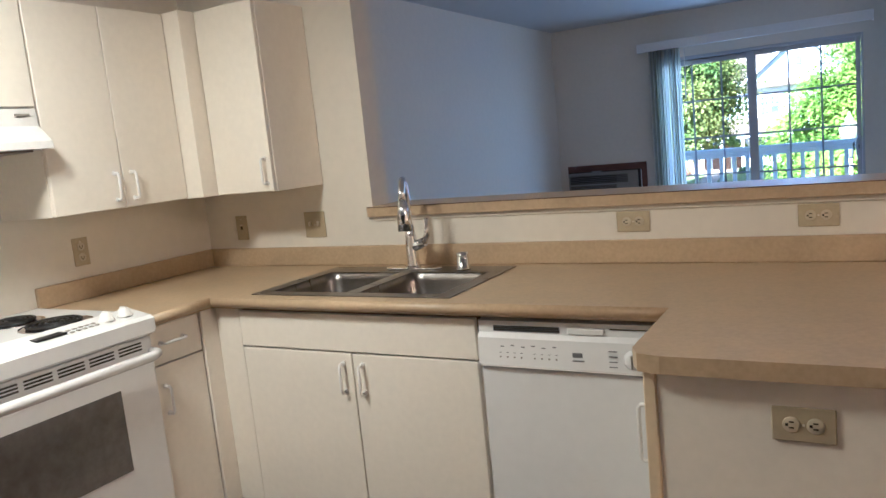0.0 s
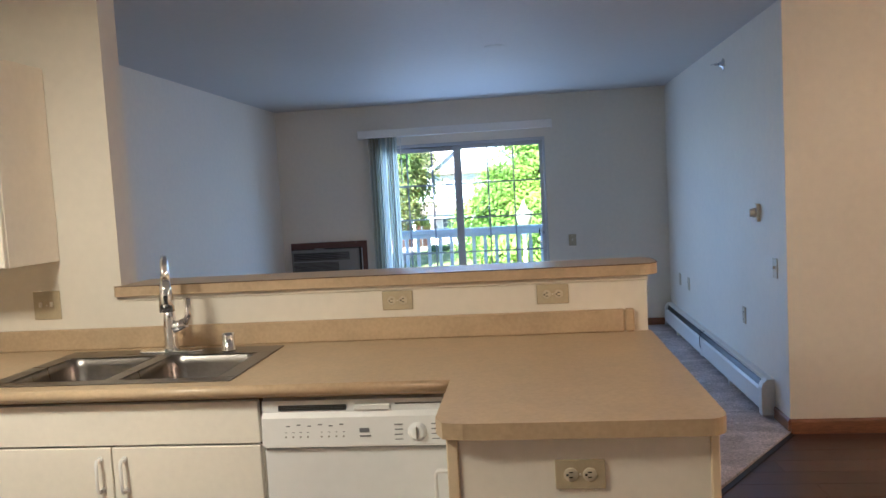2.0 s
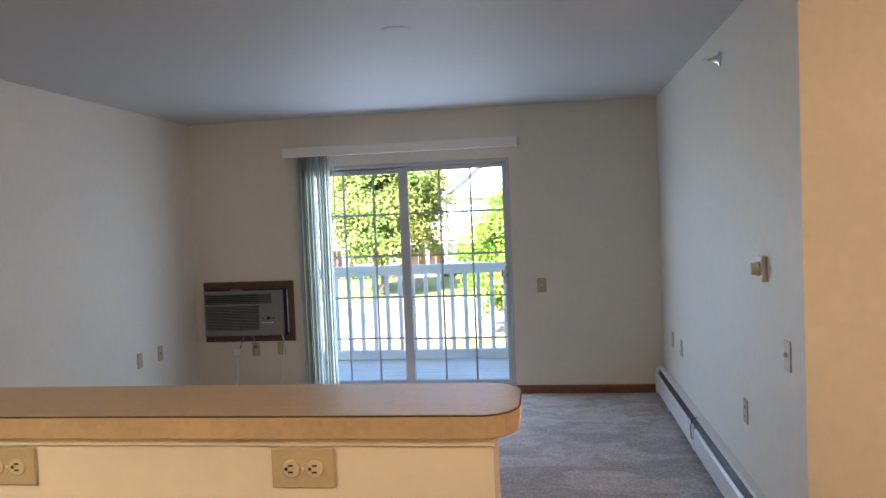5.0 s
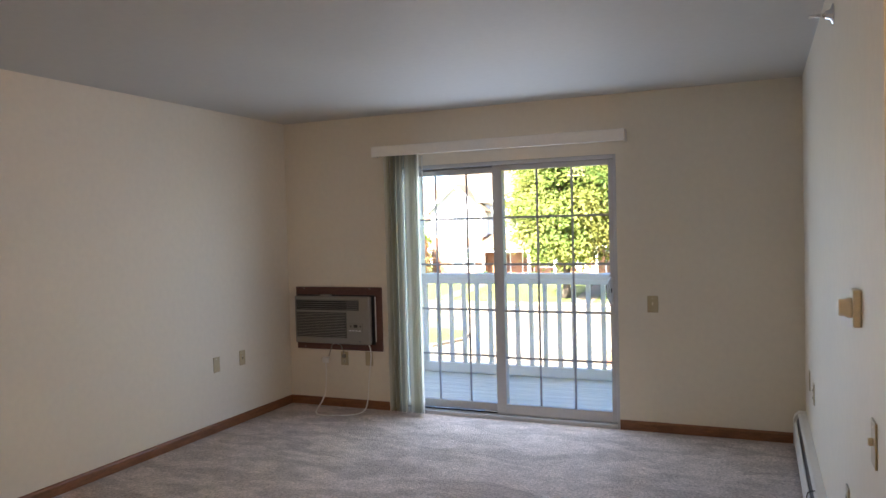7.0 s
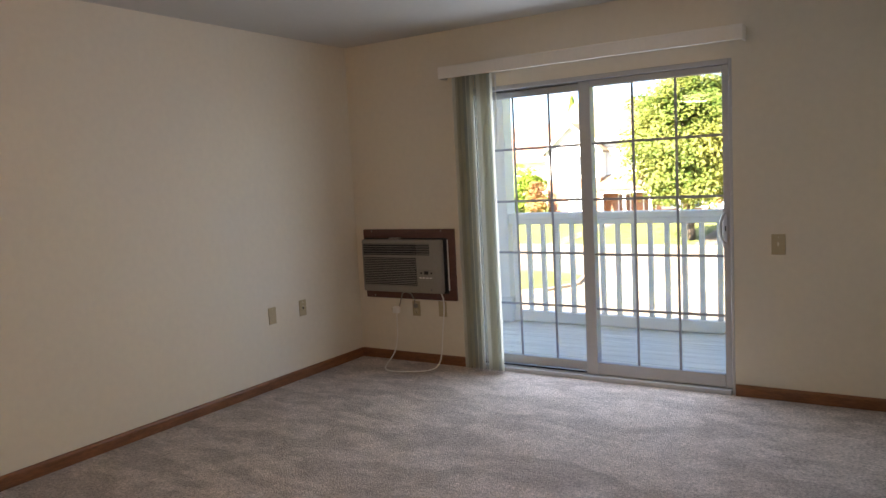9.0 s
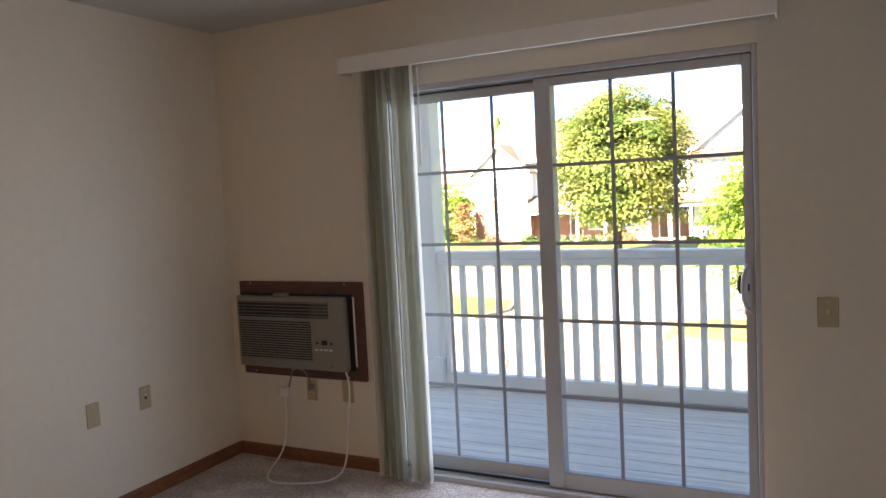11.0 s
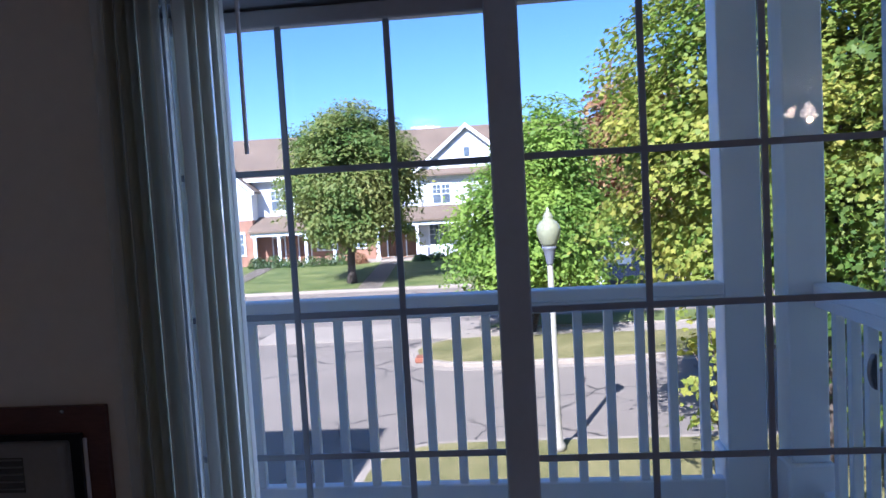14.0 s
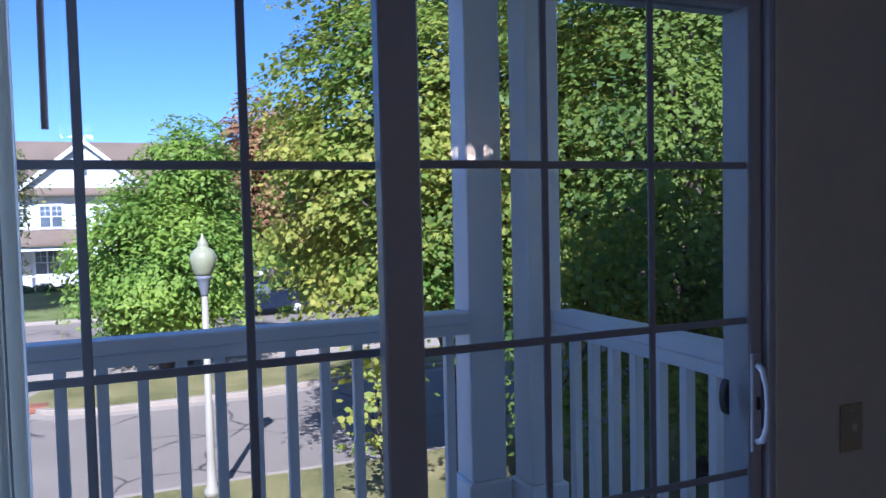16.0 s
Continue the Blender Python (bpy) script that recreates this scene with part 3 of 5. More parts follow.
box("body", (0.0, -6.68, 1.665), (0.312, -5.946, CZ1), CABINET, u, 0.002)
for y0, y1 in ((-6.678, -6.302), (-6.298, -5.948)):
    box("door", (0.313, y0, 1.667), (0.332, y1, CZ1 - 0.002), CABINET, u, 0.002)
u = thing("wall_cabinet", (0.17, -7.0, CZ0), "off-white wall cabinet beyond the range hood", "wall cabinet", "kitchen wall cabinets")
box("body", (0.0, -7.45, CZ0), (0.312, -6.685, CZ1), CABINET, u, 0.002)
box("door", (0.313, -7.448, CZ0 + 0.002), (0.332, -6.687, CZ1 - 0.002), CABINET, u, 0.002)
u = thing("range_hood", (0.2, -6.3, 1.52), "white sloped range hood over the range", "range hood")
part("shell", add_prism(bmesh.new(), [(0.0, 1.52), (0.0, 1.66), (0.335, 1.66), (0.34, 1.60), (0.40, 1.545), (0.405, 1.52)], "y", -6.68, -5.95, 0.003), METALW, u)
box("filter", (0.04, -6.6, 1.512), (0.36, -6.0, 1.519), STEEL, u)
box("switch", (0.337, -6.03, 1.635), (0.343, -5.98, 1.642), ACGREY, u)

# sink, faucet, soap dispenser
u = thing("kitchen_sink", (1.24, -5.27, CT), "double-bowl stainless steel drop-in sink", "sink")
rx0, rx1, ry0, ry1 = 0.815, 1.657, -5.548, -5.022


def bowl(x0, x1, y0, y1, depth):
    bm = bmesh.new()
    rings = []
    for inset, dz, r in ((0, 0.0035, 0.045), (0.006, -0.004, 0.05), (0.012, -0.03, 0.055), (0.022, -depth + 0.03, 0.06), (0.045, -depth, 0.05)):
        a, b, c, d = x0 + inset, x1 - inset, y0 + inset, y1 - inset
        pts = arc(b - r, d - r, r, 0, 90, 4) + arc(a + r, d - r, r, 90, 180, 4) + arc(a + r, c + r, r, 180, 270, 4) + arc(b - r, c + r, r, 270, 360, 4)
        rings.append([bm.verts.new((x, y, CT + dz)) for x, y in pts])
    for p, q in zip(rings, rings[1:]):
        for k in range(len(p)):
            f = bm.faces.new((p[k], p[(k + 1) % len(p)], q[(k + 1) % len(p)], q[k]))
            f.smooth = True
    bm.faces.new(rings[-1])
    return bm


BX = (0.865, 1.225, 1.257, 1.607)
BY0, BY1 = -5.508, -5.128
rimb = bmesh.new()
for a, b in (((rx0, ry0, 0), (rx1, BY0 + 0.01, 0)), ((rx0, BY1 - 0.01, 0), (rx1, ry1, 0)), ((rx0, BY0 + 0.01, 0), (BX[0] + 0.01, BY1 - 0.01, 0)),
             ((BX[1] - 0.01, BY0 + 0.01, 0), (BX[2] + 0.01, BY1 - 0.01, 0)), ((BX[3] - 0.01, BY0 + 0.01, 0), (rx1, BY1 - 0.01, 0))):
    add_box(rimb, (a[0], a[1], CT + 0.0005), (b[0], b[1], CT + 0.004), 0.0012)
part("rim", rimb, STEEL, u)
for x0, x1 in ((BX[0], BX[1]), (BX[2], BX[3])):
    b = part("bowl", bowl(x0, x1, BY0, BY1, 0.17), STEEL, u)
    cx, cy = (x0 + x1) / 2, (BY0 + BY1) / 2
    part("strainer", add_lathe(bmesh.new(), (cx, cy, CT - 0.169), [(0.045, 0), (0.043, 0.004), (0.032, 0.002), (0.03, -0.001), (0.005, -0.001), (0.004, 0.012), (0, 0.012)], 20), CHROME, b)
FX, FY = 1.236, -5.072
u = thing("kitchen_faucet", (FX, FY, CT), "chrome pull-down kitchen faucet with side lever", "faucet")
part("deck_plate", add_prism(bmesh.new(), arc(FX + 0.10, FY, 0.026, -90, 90) + arc(FX - 0.10, FY, 0.026, 90, 270), "z", CT + 0.004, CT + 0.011, 0.002), CHROME, u)
part("body", add_lathe(bmesh.new(), (FX, FY, CT + 0.010), [(0.030, 0), (0.028, 0.012), (0.024, 0.03), (0.025, 0.08), (0.022, 0.12), (0.015, 0.17)], 24), CHROME, u)
SD = Vector((0.42, -0.91, 0))


def reach(d, z):
    return (FX + SD.x * d, FY + SD.y * d, CT + z)


sp = [reach(0, 0.16), reach(0, 0.25), reach(0.008, 0.30), reach(0.035, 0.345), reach(0.07, 0.362), reach(0.105, 0.352), reach(0.128, 0.32), reach(0.136, 0.28)]
part("spout", add_tube(bmesh.new(), sp, [0.015, 0.0135, 0.0135, 0.0135, 0.0135, 0.0135, 0.0135, 0.014], 14), CHROME, u)
hdp = part("spray_head", add_tube(bmesh.new(), [reach(0.136, 0.285), reach(0.139, 0.25), reach(0.141, 0.22), reach(0.142, 0.175)], [0.017, 0.021, 0.026, 0.027], 16), CHROME, u)
bx_, by_, bz_ = reach(0.162, 0.22)
box("spray_button", (bx_ - 0.007, by_ - 0.006, bz_ - 0.016), (bx_ + 0.007, by_ + 0.006, bz_ + 0.016), DARK, hdp, 0.002)
part("valve", add_tube(bmesh.new(), [(FX, FY, CT + 0.09), (FX + 0.03, FY, CT + 0.10), (FX + 0.062, FY, CT + 0.112)], [0.02, 0.021, 0.019], 14), CHROME, u)
part("lever", add_tube(bmesh.new(), [(FX + 0.058, FY, CT + 0.112), (FX + 0.078, FY - 0.004, CT + 0.14), (FX + 0.084, FY - 0.01, CT + 0.205)], [0.014, 0.012, 0.009], 10), CHROME, u)
u = thing("soap_dispenser", (1.466, -5.085, CT), "small chrome air gap cap beside the faucet", "air gap")
part("cap", add_lathe(bmesh.new(), (1.466, -5.085, CT + 0.004), [(0.028, 0), (0.028, 0.006), (0.024, 0.008), (0.024, 0.056), (0.021, 0.066), (0, 0.068)], 22), CHROME, u)


# ---- electrical plates ----
def wall_plate(name, at, out, wide, tall, face, label, category, group):
    """A cover plate with its face: 'duplex', 'double' (two toggles), 'toggle', 'jack', 'blank'. out: the way it faces. wide/tall in metres."""
    o = Vector(out)
    s = Vector((0, 0, 1)).cross(o)
    p = Vector(at)
    t = thing(name, at, label, category, group)

    def slab(n, cx, cz, w, h, d0, d1, material, parent, bevel=0.001):
        c = p + s * cx + Vector((0, 0, cz))
        a = c - s * w / 2 - Vector((0, 0, h / 2)) + o * d0
        b = c + s * w / 2 + Vector((0, 0, h / 2)) + o * d1
        return box(n, a, b, material, parent, bevel)
    pl = slab("plate", 0, 0, wide, tall, 0.0, 0.006, ALMOND, t, 0.002)
    if face == "duplex":
        for c in (-0.022, 0.022):
            lying = wide > tall
            cx, cz = (c, 0) if lying else (0, c)
            r = part("receptacle", add_lathe(bmesh.new(), p + s * cx + Vector((0, 0, cz)) + o * 0.006, [(0.0165, -0.002), (0.0165, 0.0018), (0.015, 0.0025), (0, 0.0025)], 18, "y" if abs(o.y) > 0.5 else "x"), SOCKET, pl)
            if o.y < -0.5 or o.x < -0.5 or o.x > 0.5 or o.y > 0.5:
                for e in (-0.006, 0.006):
                    ex, ez, w, h = (0, e, 0.009, 0.003) if lying else (e, 0, 0.003, 0.009)
                    slab("slot", cx + ex, cz + ez, w, h, 0.0078, 0.0092, DARK, r, 0)
                slab("slot", cx - 0.0085 if lying else cx, cz if lying else cz - 0.0085, 0.0055, 0.0055, 0.0078, 0.0092, DARK, r, 0)
    elif face in ("toggle", "double"):
        for c in ((0,) if face == "toggle" else (-0.023, 0.023)):
            slab("toggle", c, 0.004, 0.009, 0.020, 0.006, 0.018, IVORY, pl, 0.002)
    elif face == "jack":
        slab("jack", 0, 0, 0.012, 0.016, 0.006, 0.009, DARK, pl, 0.001)
        slab("jack_rim", 0, 0.013, 0.014, 0.006, 0.006, 0.008, IVORY, pl, 0.001)
    slab("screw", 0, tall * 0.36 if tall > wide else 0, 0.005, 0.005, 0.006, 0.0068, IVORY, pl, 0)
    return t


lab = "almond cover plate with "
wall_plate("outlet", (2.089, YB, 1.068), (0, -1, 0), 0.117, 0.072, "duplex", lab + "a lying duplex outlet above the backsplash", "outlet", "kitchen outlets")
wall_plate("outlet", (2.673, YB, 1.068), (0, -1, 0), 0.117, 0.072, "duplex", lab + "a lying duplex outlet above the backsplash", "outlet", "kitchen outlets")
wall_plate("outlet", (2.686, -5.985, 0.784), (0, -1, 0), 0.117, 0.072, "duplex", lab + "a lying duplex outlet on the peninsula end", "outlet", "kitchen outlets")
wall_plate("phone_jack", (0.225, YB, 1.102), (0, -1, 0), 0.07, 0.115, "jack", lab + "a phone jack in the kitchen corner", "phone jack", "kitchen outlets")
wall_plate("light_switch", (0.667, YB, 1.104), (0, -1, 0), 0.115, 0.115, "double", lab + "two toggle switches", "light switch", "switches")
wall_plate("outlet", (0.0, -5.647, 1.113), (1, 0, 0), 0.07, 0.115, "duplex", lab + "an outlet above the worktop", "outlet", "kitchen outlets")
wall_plate("cable_plate", (0.0, -0.962, 0.518), (1, 0, 0), 0.07, 0.115, "blank", "blank almond cover plate on the living room wall", "wall plate", "living room plates")
wall_plate("outlet", (0.0, -0.661, 0.52), (1, 0, 0), 0.07, 0.115, "jack", lab + "a jack on the living room wall", "outlet", "living room plates")
wall_plate("outlet", (0.538, 0.0, 0.425), (0, -1, 0), 0.07, 0.115, "duplex", lab + "an outlet under the air conditioner", "outlet", "living room plates")
wall_plate("cable_plate", (0.772, 0.0, 0.432), (0, -1, 0), 0.07, 0.115, "blank", "blank almond cover plate under the air conditioner", "wall plate", "living room plates")
wall_plate("light_switch", (3.056, 0.0, 0.923), (0, -1, 0), 0.075, 0.118, "toggle", lab + "a toggle switch beside the balcony door", "light switch", "switches")
wall_plate("light_switch", (W, -3.224, 0.924), (-1, 0, 0), 0.075, 0.118, "toggle", lab + "a toggle switch near the wall corner", "light switch", "switches")
wall_plate("outlet", (W, -2.577, 0.54), (-1, 0, 0), 0.07, 0.115, "duplex", lab + "an outlet above the baseboard heater", "outlet", "living room plates")
wall_plate("outlet", (W, -0.87, 0.537), (-1, 0, 0), 0.07, 0.115, "duplex", lab + "an outlet above the baseboard heater", "outlet", "living room plates")
wall_plate("cable_plate", (W, -0.50, 0.537), (-1, 0, 0), 0.07, 0.115, "blank", "blank almond cover plate above the heater", "wall plate", "living room plates")

# ---- living room ----
t = thing("thermostat", (W, -2.933, 1.24), "beige dial thermostat above the baseboard heater", "thermostat")
b = box("base", (W - 0.022, -2.968, 1.185), (W, -2.898, 1.295), IVORY, t, 0.004)
part("dial", add_lathe(bmesh.new(), (W - 0.022, -2.933, 1.24), [(0.030, 0), (0.030, -0.012), (0.026, -0.016), (0.025, -0.032), (0.02, -0.036), (0, -0.036)], 24, "x"), IVORY, b)
t = thing("sprinkler_head", (W, -2.217, 2.264), "small chrome sidewall fire sprinkler under the ceiling", "sprinkler")
part("escutcheon", add_lathe(bmesh.new(), (W, -2.217, 2.264), [(0.042, 0), (0.040, -0.006), (0.02, -0.012), (0.015, -0.03), (0, -0.03)], 20, "x"), CHROME, t)
part("frame", add_tube(bmesh.new(), [(W - 0.03, -2.217, 2.264), (W - 0.06, -2.217, 2.264)], 0.008, 8), CHROME, t)
box("deflector", (W - 0.085, -2.232, 2.262), (W - 0.055, -2.202, 2.268), CHROME, t, 0.001)
t = thing("ceiling_plate", (2.435, -2.678, H), "round white blank plate on the ceiling", "ceiling plate")
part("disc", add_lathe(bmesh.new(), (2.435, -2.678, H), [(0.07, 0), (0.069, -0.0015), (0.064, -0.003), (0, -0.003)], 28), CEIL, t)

HX = 3.945
t = thing("baseboard_heater", (W - 0.04, -1.6, 0.03), "long white metal baseboard heater along the wall", "heater")
prof = [(W - 0.001, 0.045), (W - 0.001, 0.246), (HX + 0.035, 0.246), (HX + 0.022, 0.238), (HX + 0.03, 0.232), (W - 0.012, 0.238), (W - 0.012, 0.045)]
for i, (y0, y1) in enumerate(((-3.10, -1.62), (-1.615, -0.12))):
    part("back_panel", add_prism(bmesh.new(), prof, "y", y0, y1), METALW, t)
    part("front_panel", add_prism(bmesh.new(), [(HX, 0.06), (HX, 0.176), (HX + 0.010, 0.192), (HX + 0.014, 0.189), (HX + 0.006, 0.173), (HX + 0.005, 0.06)], "y", y0, y1), METALW, t)
    box("fins", (HX + 0.012, y0 + 0.01, 0.075), (W - 0.016, y1 - 0.01, 0.15), ACDARK, t)
    part("damper", add_prism(bmesh.new(), [(HX + 0.014, 0.186), (HX + 0.026, 0.226), (HX + 0.030, 0.226), (HX + 0.018, 0.184)], "y", y0, y1), DARK, t, "dark louvre slot")
for y0, y1 in ((-3.165, -3.10), (-0.12, -0.06)):
    part("end_cap", add_prism(bmesh.new(), [(W - 0.001, 0.03), (W - 0.001, 0.25), (HX + 0.03, 0.25), (HX + 0.006, 0.226), (HX - 0.003, 0.2), (HX - 0.003, 0.03)], "y", y0, y1, 0.003), METALW, t)
box("joint_cover", (HX - 0.004, -1.645, 0.05), (HX + 0.004, -1.59, 0.20), METALW, t, 0.002)
box("foot", (HX + 0.01, -2.4, 0.0), (W - 0.01, -2.37, 0.062), METALW, t)
box("foot", (HX + 0.01, -0.6, 0.0), (W - 0.01, -0.57, 0.062), METALW, t)

part("wire", add_tube(bmesh.new(), [(HX + 0.03, -1.60, 0.245), (HX + 0.0, -1.605, 0.235), (HX - 0.012, -1.61, 0.19), (HX - 0.01, -1.615, 0.13), (HX + 0.004, -1.62, 0.09)], 0.003, 6), DARK, t, "thin dark sensor wire")

# air conditioner in its board
t = thing("wall_panel_board", (0.49, -0.01, 0.5), "reddish-brown stained board framing the air conditioner", "wall board")
box("board", (0.086, -0.02, 0.498), (0.908, 0.0, 1.025), PANELWOOD, t, 0.002)
for x in (0.17, 0.8):
    for z in (0.515, 1.013):
        part("screw", add_lathe(bmesh.new(), (x, -0.02, z), [(0.006, -0.001), (0.005, 0.002), (0, 0.002)], 8, "y"), CHROME, t)
AX0, AX1, AZ0, AZ1, AY = 0.108, 0.832, 0.556, 0.953, -0.082
t = thing("air_conditioner", (0.45, -0.08, AZ0), "grey-beige window air conditioner set through the wall", "air conditioner")
box("body", (AX0 + 0.01, AY + 0.03, AZ0 + 0.006), (AX1 - 0.01, -0.02, AZ1 - 0.006), ACGREY, t, 0.006)
box("gasket", (AX0 - 0.0, -0.034, AZ0 - 0.004), (AX1 + 0.018, -0.0202, AZ1 + 0.008), DARK, t, 0.002, "dark foam gasket")
box("seal_strip", (AX1 + 0.0185, -0.028, AZ0 + 0.02), (AX1 + 0.026, -0.0203, AZ1 - 0.005), METALW, t, 0.001, "pale strip of sealing tape")
f = box("front", (AX0, AY, AZ0), (AX1, AY + 0.032, AZ1), ACGREY, t, 0.012, seg=3)
v = box("louvre_opening", (AX0 + 0.02, AY - 0.0015, AZ1 - 0.115), (AX1 - 0.215, AY + 0.004, AZ1 - 0.03), DARK, f)
box("louvre_blank", (AX1 - 0.2145, AY - 0.0012, AZ1 - 0.115), (AX1 - 0.10, AY + 0.004, AZ1 - 0.03), ACDARK, f)
for i in range(5):
    box("louvre", (AX0 + 0.02, AY - 0.007, AZ1 - 0.106 + i * 0.0175), (AX1 - 0.10, AY - 0.0005, AZ1 - 0.1032 + i * 0.0175), ACGREY, v, 0.001)
for i in range(3):
    box("louvre_post", (AX0 + 0.14 + i * 0.12, AY - 0.004, AZ1 - 0.115), (AX0 + 0.144 + i * 0.12, AY - 0.001, AZ1 - 0.03), ACDARK, v)
g = box("intake_grille", (AX0 + 0.02, AY - 0.0015, AZ0 + 0.05), (AX1 - 0.22, AY + 0.004, AZ1 - 0.135), DARK, f)
for i in range(16):
    z = AZ0 + 0.052 + i * 0.0132
    box("grille_slat", (AX0 + 0.02, AY - 0.006, z), (AX1 - 0.22, AY - 0.0005, z + 0.0045), ACGREY, g)
c = box("control_face", (AX1 - 0.205, AY - 0.004, AZ0 + 0.10), (AX1 - 0.07, AY + 0.002, AZ0 + 0.175), ACGREY, f, 0.004)
box("display", (AX1 - 0.15, AY - 0.006, AZ0 + 0.142), (AX1 - 0.115, AY - 0.003, AZ0 + 0.166), DARK, c)
for i in range(4):
    box("button", (AX1 - 0.195 + i * 0.03, AY - 0.007, AZ0 + 0.112), (AX1 - 0.175 + i * 0.03, AY - 0.003, AZ0 + 0.120), WHITE, c, 0.001)
for x in (AX1 - 0.185, AX1 - 0.095):
    box("button", (x, AY - 0.0065, AZ0 + 0.146), (x + 0.014, AY - 0.003, AZ0 + 0.158), DARK, c, 0.001)
box("badge", (AX1 - 0.105, AY - 0.002, AZ0 + 0.02), (AX1 - 0.09, AY + 0.002, AZ0 + 0.035), INK, f, 0.001)
box("filter_tab", (AX0 + 0.24, AY + 0.03, AZ1 - 0.006), (AX0 + 0.34, AY + 0.06, AZ1 + 0.012), ACGREY, t, 0.004)
cord = [(0.80, -0.06, 0.565), (0.825, -0.065, 0.53), (0.82, -0.05, 0.44), (0.785, -0.05, 0.25), (0.79, -0.07, 0.08), (0.80, -0.16, 0.022), (0.74, -0.25, 0.020), (0.62, -0.30, 0.020), (0.50, -0.34, 0.020), (0.42, -0.29, 0.020),
        (0.37, -0.20, 0.024), (0.36, -0.10, 0.06), (0.385, -0.06, 0.14), (0.375, -0.035, 0.28), (0.37, -0.03, 0.38)]
cu = bpy.data.curves.new("cord", "CURVE")
cu.dimensions, cu.bevel_depth, cu.bevel_resolution, cu.resolution_u = "3D", 0.005, 3, 8
spn = cu.splines.new("NURBS")
spn.points.add(len(cord) - 1)
for q, co in zip(spn.points, cord):
    q.co = (*co, 1)
spn.use_endpoint_u, spn.order_u = True, 4
cu.materials.append(WHITE)
co = new("power_cord", cu)
co.parent = t
co.matrix_parent_inverse = Matrix.Translation(-t.location)
pg = box("plug", (0.345, -0.05, 0.385), (0.395, -0.008, 0.435), WHITE, t, 0.006)
for z in (0.402, 0.418):
    box("prong", (0.325, -0.032, z - 0.003), (0.346, -0.028, z + 0.003), CHROME, pg)
t = thing("power_adapter", (0.53, -0.02, 0.44), "short grey adapter cord plugged into the outlet", "adapter cord")
part("cord", add_tube(bmesh.new(), [(0.54, -0.02, 0.45), (0.555, -0.05, 0.50), (0.545, -0.07, 0.545), (0.50, -0.07, 0.56), (0.45, -0.05, 0.545), (0.40, -0.03, 0.44)], 0.004, 8), ACGREY, t)
box("plug", (0.525, -0.03, 0.432), (0.555, -0.007, 0.462), ACGREY, t, 0.004)

# valance and vertical blind
t = thing("blind_valance", (1.9, -0.06, 2.08), "white valance board over the balcony door", "valance")
box("front_board", (0.902, -0.112, 2.076), (2.896, -0.10, 2.16), VALANCE, t, 0.003)
box("return_board", (0.902, -0.10, 2.076), (0.912, 0.0, 2.16), VALANCE, t, 0.002)
box("return_board", (2.886, -0.10, 2.076), (2.896, 0.0, 2.16), VALANCE, t, 0.002)
box("head_rail", (0.93, -0.075, 2.10), (2.87, -0.035, 2.13), METALW, t, 0.003)
t = thing("vertical_blind", (1.15, -0.06, 0.03), "off-white vertical blind vanes drawn together at one side", "vertical blind")
rng = random.Random(4)
NV = 25
spots = sorted(rng.uniform(0.0, 0.30) for _ in range(NV))
for i in range(NV):
    x = 0.998 + 0.30 * spots[i] + 0.70 * i * 0.30 / (NV - 1)
    a, oy = radians(107 + (-10, 8, -4, 12, 2)[i % 5] + rng.uniform(-3, 3)), -0.06 + rng.uniform(-0.010, 0.006)
    bm = bmesh.new()
    prev = None
    for k in range(7):
        u_ = (k - 3) * 0.0143
        bow = 0.007 * (1 - (abs(k - 3) / 3) ** 2)
        px, py = x + u_ * math.cos(a) + bow * math.sin(a), oy + u_ * math.sin(a) - bow * math.cos(a)
        pair = (bm.verts.new((px, py, 0.035)), bm.verts.new((px, py, 2.085)))
        if prev:
            f_ = bm.faces.new((prev[0], pair[0], pair[1], prev[1]))
            f_.smooth = True
        prev = pair
    # tones alternate to paint the shaded gaps between vanes
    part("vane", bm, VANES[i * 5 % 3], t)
part("wand", add_tube(bmesh.new(), [(1.345, -0.105, 2.06), (1.342, -0.105, 1.60)], 0.005, 8), WHITE, t)

# ---- lamps: dining light, assumed kitchen light, daylight stand-in at the door ----
t = thing("dining_light", (5.02, -6.25, H), "ceiling light with four frosted bell shades", "ceiling light")
part("canopy", add_lathe(bmesh.new(), (5.02, -6.25, H), [(0.07, 0), (0.068, -0.02), (0.03, -0.04), (0.02, -0.16), (0.04, -0.18), (0, -0.19)], 24), CHROME, t)
mbulb, n_, l_, p_ = nodes_of("lit_shade")
p_.inputs["Base Color"].default_value = (0.9, 0.8, 0.6, 1)
p_.inputs["Emission Color"].default_value = (1.0, 0.66, 0.34, 1)
p_.inputs["Emission Strength"].default_value = 5.0
for k in range(4):
    a = k * math.tau / 4 + 0.5
    dx, dy = math.cos(a), math.sin(a)
    part("arm", add_tube(bmesh.new(), [(5.02 + dx * 0.02, -6.25 + dy * 0.02, H - 0.16), (5.02 + dx * 0.10, -6.25 + dy * 0.10, H - 0.17), (5.02 + dx * 0.15, -6.25 + dy * 0.15, H - 0.21)], 0.008, 8), CHROME, t)
    bm = add_tube(bmesh.new(), [(5.02 + dx * r, -6.25 + dy * r, H - z) for r, z in ((0.15, 0.21), (0.17, 0.25), (0.19, 0.29), (0.205, 0.315))], [0.02, 0.038, 0.05, 0.062], 14)
    part("shade", bm, mbulb, t, "lit frosted glass shade")
lamp("dining_lamp", "POINT", 4.7, WARM, Matrix.Translation((5.02, -6.25, H - 0.36)), 0.035)
mbowl, n_, l_, p_ = nodes_of("lit_bowl")
